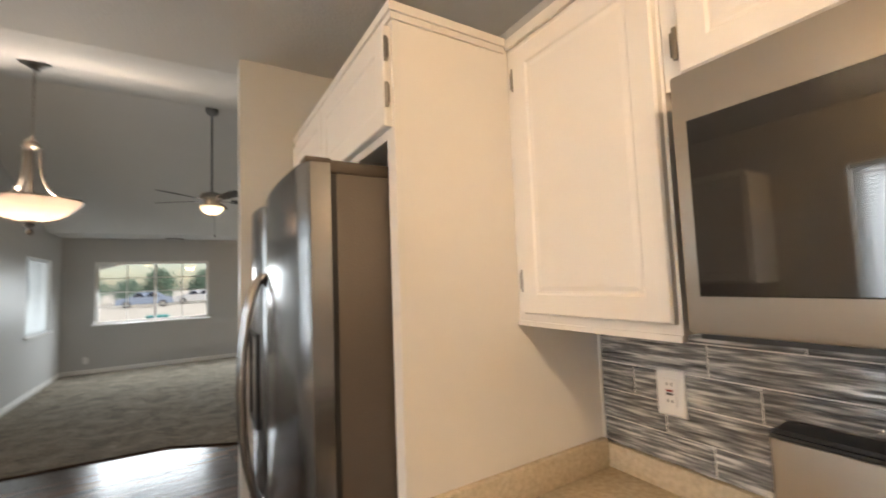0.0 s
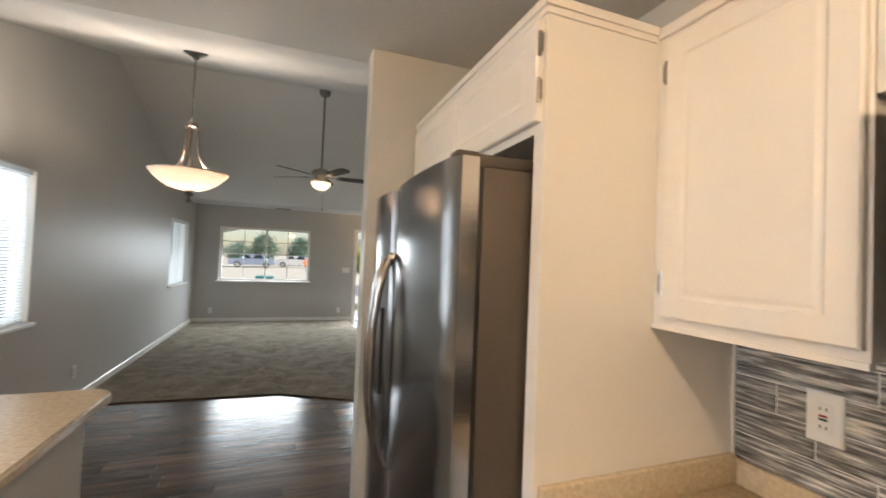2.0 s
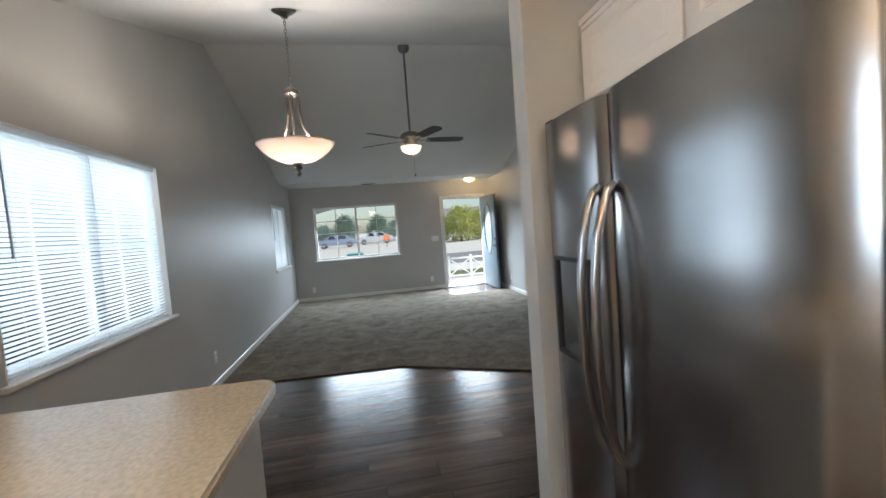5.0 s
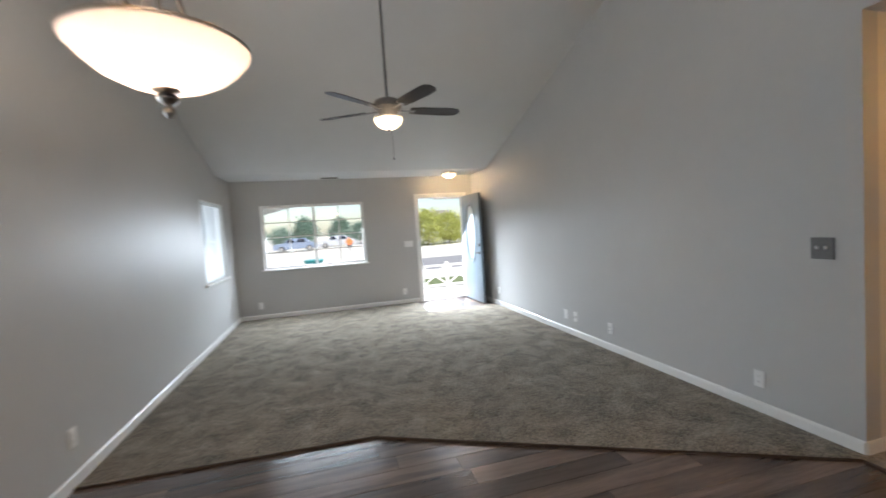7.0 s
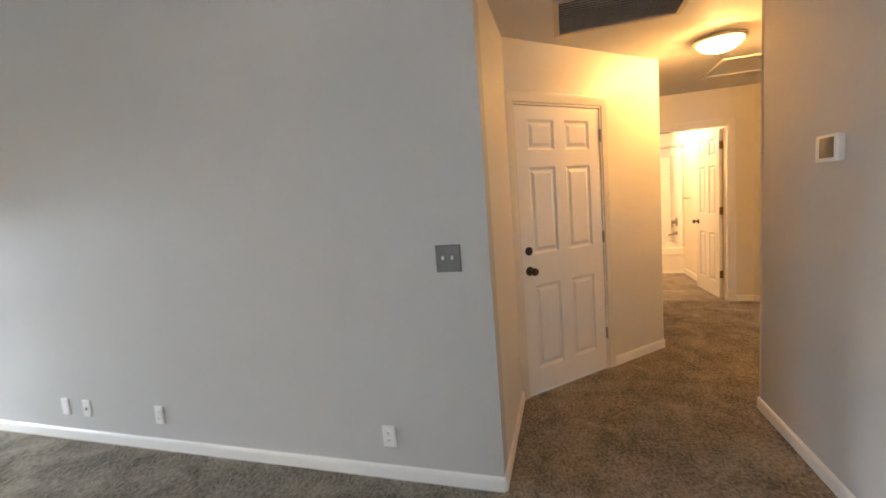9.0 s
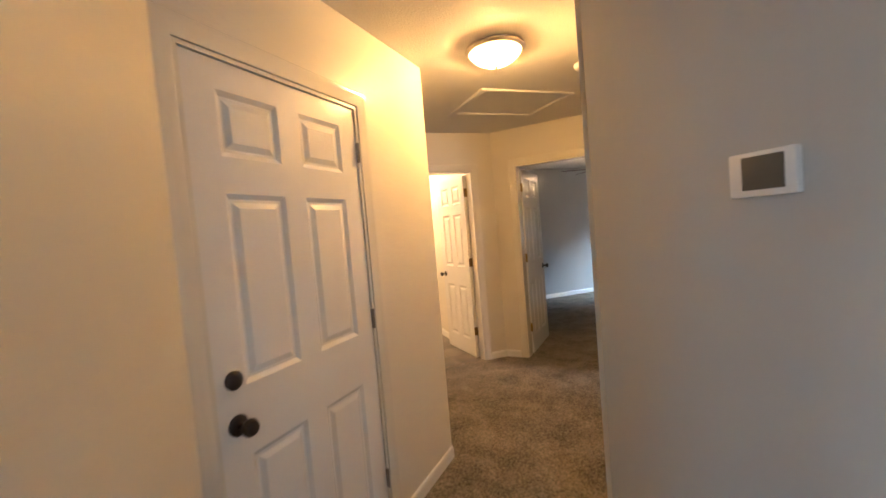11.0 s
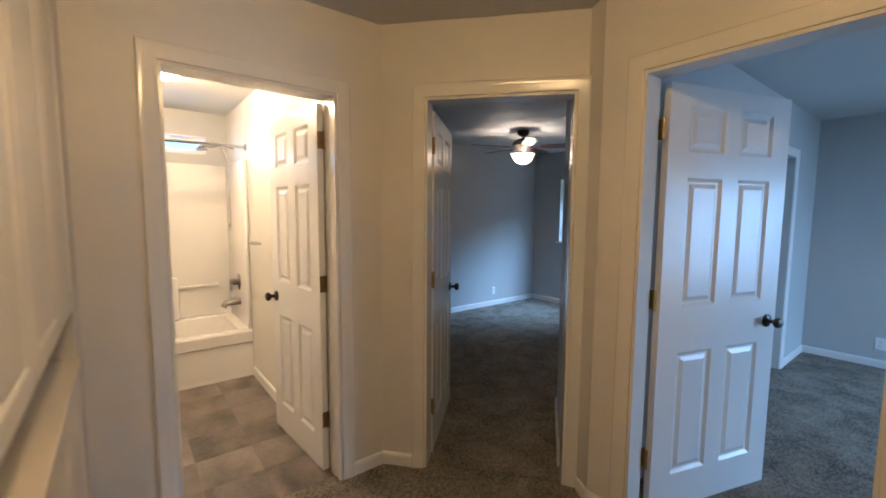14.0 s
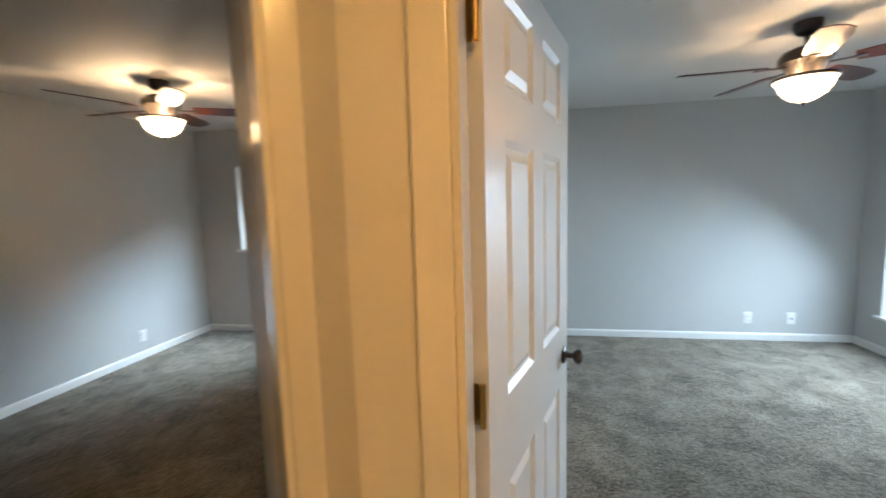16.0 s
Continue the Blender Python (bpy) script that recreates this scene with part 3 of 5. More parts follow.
def door_frame(name, a, way, width, height, thick, label, back=True, trim=TRIM):
    """A door's lining and trim in the wall opening that starts at a and runs along way."""
    ob = new(name)
    ob.matrix_world = pose(a[0], a[1], 0, 0, 0, math.degrees(math.atan2(way[1], way[0])))
    tagged(ob, label, "door", kind="structure")
    bm = bmesh.new()
    casing(bm, width, height, 0.0, -1)
    part("casing", bm, trim, ob, smooth=True)
    if back:
        bm = bmesh.new()
        casing(bm, width, height, thick, 1)
        part("casing", bm, trim, ob, smooth=True)
    bm = bmesh.new()
    box(bm, -0.001, 0.012, -0.004, thick + 0.004, 0, height), box(bm, width - 0.012, width + 0.001, -0.004, thick + 0.004, 0, height)
    box(bm, 0.012, width - 0.012, -0.004, thick + 0.004, height - 0.012, height + 0.001)
    part("jamb", bm, trim, ob)
    return ob


BW = Vector((0, -1))
door = door_frame("door_1", (6.31, 2.11), BW, 0.735, 2.045, 0.12, "white six-panel bathroom door standing open")
six_panel_leaf(door, pose(6.444, 1.408, 0, 0, 0, 4), 0.70, 2.02, (1, -1), AGED, BRONZE)
door = door_frame("door_2", tuple(D0 + DW * m0), DW, m1 - m0, 2.06, 0.11, "white six-panel bedroom door standing open inwards")
six_panel_leaf(door, pose(6.225, 0.845, 0, 0, 0, -47), 0.74, 2.03, (1, -1), BRASS, BRONZE, plate_half=0.020)
door = door_frame("door_3", (5.20, 0.48), (-1, 0), 0.78, 2.06, 0.11, "white six-panel bedroom door standing half open")
six_panel_leaf(door, pose(5.177, 0.318, 0, 0, 0, -108), 0.81, 2.04, (1, -1), BRASS, BRONZE, stile=0.125, hinge_x=-0.03, plate_half=0.022)
GW = Vector((HX, -HX))
ga = Vector((3.607, 3.513)) + GW * g0
gb = Vector((3.607, 3.513)) + GW * g1
door = door_frame("door_4", ga, GW, g1 - g0, 2.045, 0.11, "closed white six-panel door with deadbolt", back=False)
six_panel_leaf(door, pose(gb.x - 0.014 * HX + 0.022 * HX, gb.y + 0.014 * HX + 0.022 * HX, 0, 0, 0, 135), g1 - g0 - 0.028, 2.03, (1,), NICKEL, BRONZE, deadbolt=True, hinge_y=0.02)
door = door_frame("door_5", (1.572, FAR), (1, 0), 0.918, 2.035, 0.14, "slate blue front door with oval light, wide open", trim=WHITE)
bm = bmesh.new()
box(bm, 0.0, 0.89, -0.022, 0.022, 0.014, 2.02, 0.003)
leaf = part("leaf", bm, FRONTDOOR, door, "slate blue leaf with oval light", smooth=True)
leaf.matrix_local = door.matrix_world.inverted() @ pose(2.474, FAR - 0.02, 0, 0, 0, -87.5)
for s in (1, -1):
    oval = [(math.cos(2 * math.pi * k / 40), math.sin(2 * math.pi * k / 40)) for k in range(40)]
    for name, steps, mat in (("oval_moulding", ((0.27, 0.0215), (0.265, 0.034), (0.245, 0.040), (0.225, 0.034), (0.218, 0.0215)), FRONTDOOR), ("oval_caming", ((0.217, 0.0215), (0.215, 0.028), (0.202, 0.028), (0.200, 0.0215)), BLACK)):
        bm = bmesh.new()
        rings = [[bm.verts.new((0.445 + a * c, s * d, 1.30 + (a + 0.31) * e)) for c, e in oval] for a, d in steps]
        for p, q in zip(rings, rings[1:]):
            for k in range(40):
                bm.faces.new((p[k], p[(k + 1) % 40], q[(k + 1) % 40], q[k]))
        part(name, bm, mat, leaf, smooth=True)
    bm = bmesh.new()
    bm.faces.new([bm.verts.new((0.445 + 0.201 * c, s * 0.0235, 1.30 + 0.511 * e)) for c, e in oval])
    part("oval_pane", bm, FROSTED, leaf)
    bm = bmesh.new()
    lathe(bm, [(0.030, 0), (0.030, 0.008), (0.012, 0.012), (0.011, 0.045), (0.0, 0.046)], 20)
    bmesh.ops.transform(bm, matrix=pose(0.825, s * 0.022, 0.93, 90 if s < 0 else -90), verts=bm.verts)
    box(bm, 0.715, 0.835, s * 0.06 - 0.008, s * 0.06 + 0.008, 0.92, 0.94, 0.005)
    part("lever", bm, BRONZE, leaf, smooth=True)
    bm = bmesh.new()
    lathe(bm, [(0.032, 0), (0.032, 0.008), (0.024, 0.020), (0.010, 0.022), (0.0, 0.022)], 20)
    bmesh.ops.transform(bm, matrix=pose(0.825, s * 0.022, 1.07, 90 if s < 0 else -90), verts=bm.verts)
    part("deadbolt", bm, BRONZE, leaf, smooth=True)
for z in (0.305, 1.07, 1.835):
    hinge(leaf, 0.0, 0.0, z, NICKEL)
bm = bmesh.new()
box(bm, 1.575, 2.487, FAR + 0.0, FAR + 0.15, -0.02, 0.02, 0.006)
structure("threshold", bm, NICKEL, "metal threshold of the front door", "threshold")


def window(name, a, way, width, z0, z1, thick, label, across=2, down=3, sill=True, split=2):
    """A white sliding window set back in its opening."""
    ob = new(name)
    ob.matrix_world = pose(a[0], a[1], 0, 0, 0, math.degrees(math.atan2(way[1], way[0])))
    tagged(ob, label, "window", kind="structure")
    y0, y1, f = thick - 0.06, thick - 0.005, 0.042
    bm = bmesh.new()
    box(bm, 0.0, f, y0, y1, z0, z1), box(bm, width - f, width, y0, y1, z0, z1)
    box(bm, f, width - f, y0, y1, z0, z0 + f), box(bm, f, width - f, y0, y1, z1 - f, z1)
    part("window_frame", bm, WHITE, ob)
    bm = bmesh.new()
    for x0, x1, low, high in ((0.0005, 0.006, z0, z1), (width - 0.006, width - 0.0005, z0, z1)):
        box(bm, x0, x1, -0.002, y0, low, high)
    box(bm, 0.006, width - 0.006, -0.002, y0, z1 - 0.006, z1 - 0.0005)
    part("window_return", bm, WHITE, ob)
    if sill:
        block("window_sill", (-0.045, width + 0.045, -0.035, y0, z0 - 0.024, z0 + 0.004), WHITE, ob, 0.006)
    step = width / split
    for i in range(split):
        x0, x1, y = i * step + (f if i == 0 else 0.02), (i + 1) * step - (f if i == split - 1 else 0.02), y0 + 0.028
        if i < split - 1:
            block("meeting_rail", (x1, x1 + 0.04, y0 + 0.004, y1 - 0.004, z0 + f, z1 - f), WHITE, ob)
        pane = block("pane", (x0, x1, y - 0.002, y + 0.002, z0 + f, z1 - f), glass, ob)
        pane.visible_shadow = False
        for k in range(1, across):
            x = x0 + (x1 - x0) * k / across
            block("muntin", (x - 0.008, x + 0.008, y - 0.006, y + 0.006, z0 + f, z1 - f), WHITE, ob)
        for k in range(1, down):
            z = z0 + f + (z1 - z0 - 2 * f) * k / down
            block("muntin", (x0, x1, y - 0.005, y + 0.005, z - 0.008, z + 0.008), WHITE, ob)
    return ob


def blind(a, way, width, z0, z1, depth, label, tilt=22, wand=0.12):
    """A lowered horizontal blind inside a window opening."""
    ob = thing("window_blind", a[0], a[1], 0, math.degrees(math.atan2(way[1], way[0])), label, "blind", "window blinds")
    block("headrail", (0.012, width - 0.012, depth - 0.018, depth + 0.018, z1 - 0.040, z1 - 0.008), SLAT, ob)
    block("bottom_rail", (0.015, width - 0.015, depth - 0.013, depth + 0.013, z0 + 0.012, z0 + 0.026), SLAT, ob, 0.003)
    bm = bmesh.new()
    tube(bm, [(wand, depth - 0.03, z1 - 0.04), (wand, depth - 0.033, z1 - 0.62)], 0.005, 6)
    part("wand", bm, PEWTER, ob)
    for x in (0.16, width / 2, width - 0.16):
        block("ladder_cord", (x - 0.0012, x + 0.0012, depth - 0.015, depth - 0.013, z0 + 0.02, z1 - 0.04), SLAT, ob)
    bm = bmesh.new()
    c, s = math.cos(radians(tilt)) * 0.0125, math.sin(radians(tilt)) * 0.0125
    rows = [(-c, -s), (-c * 0.4, -s * 0.4 + 0.0022), (c * 0.4, s * 0.4 + 0.0022), (c, s)]
    vs = [[bm.verts.new((x, y, z)) for y, z in rows] for x in (0.016, width - 0.016)]
    for i in range(3):
        bm.faces.new((vs[0][i], vs[1][i], vs[1][i + 1], vs[0][i + 1]))
    first = mesh_of("slat", bm, SLAT, True)
    z = z0 + 0.045
    while z < z1 - 0.05:
        o = new("slat", first)
        o.parent, o.location = ob, (0, depth, z)
        z += 0.0235
    return ob


window("window_1", (-1.272, FAR), (1, 0), 1.80, 0.87, 2.01, 0.14, "white sliding living room window with grid", across=2, down=4)
window("window_2", (L, 2.64), (0, 1), 1.53, 0.88, 2.045, 0.14, "white dining room window with grid behind blinds", across=2, down=2)
blind((L, 2.64), (0, 1), 1.53, 0.88, 2.045, 0.035, "white horizontal blind lowered over the dining window", tilt=-50)
window("window_3", (L, 8.035), (0, 1), 1.185, 0.866, 2.01, 0.14, "white side window of the living room", across=2, down=2)
blind((L, 8.035), (0, 1), 1.185, 0.866, 2.01, 0.035, "white horizontal blind lowered over the side window", tilt=50)
window("window_4", (L, -0.10), (0, 1), 1.01, 1.12, 2.06, 0.14, "white kitchen window with blind", across=1, down=1)
blind((L, -0.10), (0, 1), 1.01, 1.12, 2.06, 0.035, "white horizontal blind lowered over the kitchen window", tilt=50)
window("window_5", (8.33, BS), (-1, 0), 1.40, 1.0, 1.98, 0.14, "white bedroom window", across=1, down=1)
window("window_6", (1.86, -3.10), (0, 1), 1.35, 0.35, 2.0, 0.16, "tall white bedroom window", across=1, down=1)
window("window_7", (8.95, 2.60), (0, -1), 1.04, 2.0, 2.17, 0.14, "narrow high bathroom window", across=1, down=1, sill=False)


# ---------------------------------------------------------------- small wall fixtures
def plate(name, x, y, z, turn, label, kind="outlet", wide=0.072, high=0.116, mat=PLASTIC):
    """A wall plate that faces -y before it is turned; its centre is given."""
    ob = thing(name, x, y, z, turn, label, "wall plate")
    bm = bmesh.new()
    rect_rings(bm, -wide / 2, wide / 2, -high / 2, high / 2, [(0, 0), (0, -0.004), (0.004, -0.007), (0.005, -0.007)])
    part("cover", bm, mat, ob)
    if kind == "outlet":
        for dz in (-0.020, 0.020):
            bm = bmesh.new()
            lathe(bm, [(0.0165, 0), (0.0165, 0.003), (0.015, 0.004), (0.0, 0.004)], 16)
            bmesh.ops.transform(bm, matrix=pose(0, -0.006, dz, 90), verts=bm.verts)
            part("socket", bm, PLASTIC, ob)
            for dx, h in ((-0.006, 0.004), (0.006, 0.0035)):
                block("slot", (dx - 0.0012, dx + 0.0012, -0.0108, -0.0098, dz - h, dz + h + 0.002), BLACK, ob)
    if kind == "toggle":
        for dx in (-0.023, 0.023):
            block("toggle", (dx - 0.005, dx + 0.005, -0.022, -0.006, -0.004, 0.014), PLASTIC, ob, 0.002, "white toggle")
    if kind == "jack":
        block("jack", (-0.008, 0.008, -0.0095, -0.006, -0.010, 0.010), BLACK, ob)
    if kind == "rocker":
        n = round(wide / 0.046)
        for i in range(n):
            dx = (i - (n - 1) / 2) * 0.046
            block("toggle", (dx - 0.005, dx + 0.005, -0.020, -0.006, -0.010, 0.010), PLASTIC, ob, 0.002)
    if kind == "gfci":
        block("face", (-0.0165, 0.0165, -0.0095, -0.006, -0.034, 0.034), PLASTIC, ob, 0.001)
        block("button", (-0.008, 0.008, -0.0115, -0.009, -0.006, -0.001), BLACK, ob, label="black test button")
        block("button", (-0.008, 0.008, -0.0115, -0.009, 0.002, 0.007), material("red_button", (0.35, 0.03, 0.02), 0.5), ob, label="red reset button")
        for dz in (-0.021, 0.021):
            for dx in (-0.006, 0.006):
                block("slot", (dx - 0.0012, dx + 0.0012, -0.0105, -0.0093, dz - 0.004, dz + 0.004), BLACK, ob)
    return ob


for y, k in ((4.105, "outlet"), (5.68, "outlet"), (6.325, "jack"), (6.53, "blank")):
    plate("wall_outlet" if k == "outlet" else "wall_jack", R, y, 0.245, -90, "white wall plate low on the gray wall", k)
plate("wall_outlet", R, 8.65, 0.27, -90, "white outlet plate low on the gray wall")
plate("light_switch", R, 3.71, 1.168, -90, "dark pewter double toggle switch plate", "toggle", 0.122, 0.128, PEWTER)
plate("light_switch", 1.345, FAR, 1.155, 0, "white triple switch plate beside the front door", "rocker", 0.165, 0.116)
plate("wall_outlet", -1.385, FAR, 0.245, 0, "white outlet plate under the front window")
plate("wall_outlet", 1.21, FAR, 0.24, 0, "white outlet plate beside the front door")
plate("wall_outlet", L, 4.95, 0.30, 90, "white outlet plate low on the dining wall")
plate("wall_outlet", L, 2.13, 1.25, 90, "white outlet plate above the counter")
plate("wall_outlet", 4.748, BY, 0.24, 180, "white outlet plate on the bedroom wall")
plate("wall_outlet", 2.80, BY, 0.24, 180, "white outlet plate on the bedroom wall")
plate("wall_jack", 2.41, BY, 0.24, 180, "white cable plate on the bedroom wall", "jack")
plate("wall_outlet", BX, -2.30, 0.24, -90, "white outlet plate on the bedroom wall")
th = thing("thermostat", 3.008, 2.075, 1.528, 180, "white wall thermostat with a gray screen", "thermostat")
block("body", (-0.080, 0.080, -0.028, 0.0, -0.057, 0.057), PLASTIC, th, 0.006)
block("screen", (-0.045, 0.055, -0.030, -0.027, -0.040, 0.045), material("gray_screen", (0.13, 0.12, 0.10), 0.25), th, 0.001, "dim gray display")

# return-air grille in the hall ceiling
gr = thing("return_air_grille", 3.475, 2.83, HALLC, 0, "dusty painted return-air grille in the hall ceiling", "vent")
bm = bmesh.new()
for b in ((-0.255, 0.255, -0.36, -0.33), (-0.255, 0.255, 0.33, 0.36), (-0.255, -0.225, -0.33, 0.33), (0.225, 0.255, -0.33, 0.33)):
    box(bm, *b, -0.022, 0.0)
part("frame", bm, VENT, gr)
# no duct is built: a dark sheet gives its shade by colour
block("backing", (-0.225, 0.225, -0.33, 0.33, -0.003, 0.0), DARK, gr)
bm = bmesh.new()
box(bm, -0.0015, 0.0015, -0.33, 0.33, -0.012, 0.012)
bmesh.ops.rotate(bm, matrix=Matrix.Rotation(radians(52), 3, "Y"), verts=bm.verts)
slat_mesh = mesh_of("slat", bm, VENT)
for i in range(14):
    o = new("slat", slat_mesh)
    o.parent, o.location = gr, (-0.208 + i * 0.032, 0, -0.012)
rg = thing("ceiling_register", -0.05, 9.62, HALLC, 0, "small painted air register in the ceiling", "vent")
bm = bmesh.new()
box(bm, -0.16, 0.16, -0.06, 0.06, -0.008, 0.0, 0.003)
part("frame", bm, VENT, rg)
# the plate is solid: dark strips on it paint the shaded gaps between louvres
for i in range(6):
    block("slat", (-0.14, 0.14, -0.045 + i * 0.016, -0.040 + i * 0.016, -0.012, -0.008), DARK, rg)

# attic hatch
ah = thing("attic_hatch", 5.325, 1.435, HALLC, 0, "painted attic hatch panel with trim in the hall ceiling", "hatch")
block("panel", (-0.27, 0.27, -0.36, 0.36, -0.004, 0.0), CEILING, ah)
for b in ((-0.315, 0.315, -0.405, -0.362), (-0.315, 0.315, 0.362, 0.405), (-0.315, -0.272, -0.362, 0.362), (0.272, 0.315, -0.362, 0.362)):
    block("trim", (*b, -0.016, 0.0), CEILING, ah, 0.004)

sd = thing("smoke_detector", 4.51, 1.34, HALLC, 0, "round white smoke detector on the hall ceiling", "smoke detector")
bm = bmesh.new()
lathe(bm, [(0.066, 0), (0.068, -0.010), (0.062, -0.026), (0.048, -0.036), (0.0, -0.038)], 28)
part("body", bm, PLASTIC, sd, smooth=True)
bm = bmesh.new()
lathe(bm, [(0.030, -0.037), (0.030, -0.040), (0.0, -0.040)], 20)
part("grille", bm, VENT, sd)


# ---------------------------------------------------------------- lamps
def dome_light(x, y, z, r, glow, label, metal=NICKEL):
    ob = thing("ceiling_light", x, y, z, 0, label, "ceiling light")
    bm = bmesh.new()
    lathe(bm, [(r * 0.7, 0), (r, -0.012), (r * 1.02, -0.022), (r * 0.95, -0.032), (r * 0.86, -0.034)], 40)
    part("base", bm, metal, ob, smooth=True)
    bm = bmesh.new()
    lathe(bm, [(r * 0.90, -0.028), (r * 0.86, -0.046), (r * 0.72, -0.070), (r * 0.48, -0.092), (r * 0.2, -0.103), (0.0, -0.105)], 40)
    g = part("glass", bm, glow, ob, "lit frosted glass", True)
    g.visible_shadow = False
    bm = bmesh.new()
    lathe(bm, [(0.010, -0.103), (0.012, -0.112), (0.006, -0.122), (0.0, -0.124)], 14)
    part("finial", bm, metal, ob, smooth=True)
    return ob


dome_light(4.38, 2.06, HALLC, 0.165, HALLGLASS, "flush dome light with metal rim, lit warm in the hallway", metal=SATIN)
dome_light(2.12, 9.40, HALLC, 0.14, FANGLASS, "small flush light, lit, over the entry")
dome_light(7.58, 2.00, 2.40, 0.14, BEDGLASS, "round flush light, lit, on the bathroom ceiling")
dome_light(-1.25, 0.40, LOW, 0.14, HALLGLASS, "flush dome light, lit, over the kitchen sink")
dome_light(0.15, -0.60, LOW, 0.17, FANGLASS, "flush dome light, lit, on the kitchen ceiling")

# pendant over the dining space
pd = thing("pendant_light", -0.56, 3.37, 1.85, 0, "brushed nickel bowl pendant with lit alabaster glass", "pendant light")
top_z = vault(3.37) - 1.85
bm = bmesh.new()
lathe(bm, [(0.0, -0.040), (0.010, -0.036), (0.018, -0.024), (0.016, -0.012), (0.009, -0.006), (0.011, 0.000), (0.026, 0.008), (0.031, 0.018), (0.024, 0.028), (0.014, 0.032), (0.030, 0.038), (0.040, 0.046)], 24)
part("finial", bm, NICKEL, pd, smooth=True)
bm = bmesh.new()
lathe(bm, [(0.0, 0.040), (0.05, 0.044), (0.11, 0.060), (0.165, 0.088), (0.205, 0.124), (0.228, 0.152), (0.236, 0.162), (0.231, 0.164), (0.220, 0.152), (0.198, 0.128), (0.16, 0.096), (0.105, 0.068), (0.0, 0.050)], 48)
part("glass_bowl", bm, BOWL, pd, "lit alabaster glass bowl", True)
bm = bmesh.new()
lathe(bm, [(0.231, 0.161), (0.239, 0.162), (0.240, 0.168), (0.232, 0.170)], 48, capped=False)
part("rim", bm, NICKEL, pd, smooth=True)
for i in range(3):
    c, s = math.cos(i * 2.094 + 0.5), math.sin(i * 2.094 + 0.5)
    bm = bmesh.new()
    tube(bm, [(r * c, r * s, z) for r, z in ((0.234, 0.168), (0.195, 0.172), (0.150, 0.184), (0.112, 0.206), (0.082, 0.238), (0.060, 0.280), (0.047, 0.335), (0.040, 0.40), (0.038, 0.485))], 0.009)
    arm = part("arm", bm, NICKEL, pd, smooth=True)
    bm = bmesh.new()
    lathe(bm, [(0.010, 0.0), (0.014, 0.008), (0.007, 0.018), (0.010, 0.028), (0.0, 0.038)], 12, 0.230 * c, 0.230 * s, 0.168)
    part("knob", bm, NICKEL, arm, smooth=True)
bm = bmesh.new()
lathe(bm, [(0.007, 0.04), (0.007, 0.485), (0.020, 0.487)], 12)
part("stem", bm, NICKEL, pd, smooth=True)
bm = bmesh.new()
lathe(bm, [(0.038, 0.470), (0.046, 0.476), (0.047, 0.486), (0.038, 0.492), (0.040, 0.500), (0.030, 0.514), (0.014, 0.524), (0.010, 0.545), (0.0, 0.548)], 28)
part("collar", bm, NICKEL, pd, smooth=True)
bm = bmesh.new()
z = 0.545
k = 0
while z < top_z - 0.045:
    pts = [(0.007 * math.cos(a) * (k % 2), 0.007 * math.cos(a) * (1 - k % 2), z + 0.014 + 0.016 * math.sin(a)) for a in [j * math.pi / 4 for j in range(9)]]
    tube(bm, pts, 0.0022, 5)
    z, k = z + 0.024, k + 1
part("chain", bm, NICKEL, pd, smooth=True)
bm = bmesh.new()
lathe(bm, [(0.0, -0.052), (0.018, -0.050), (0.024, -0.038), (0.050, -0.026), (0.072, -0.012), (0.075, 0.004)], 28)
bmesh.ops.rotate(bm, matrix=Matrix.Rotation(math.atan((RIDGE - LOW) / (RIDGE_Y - BREAK)), 3, "X"), verts=bm.verts)
bmesh.ops.translate(bm, vec=(0, 0, top_z), verts=bm.verts)
part("canopy", bm, NICKEL, pd, smooth=True)


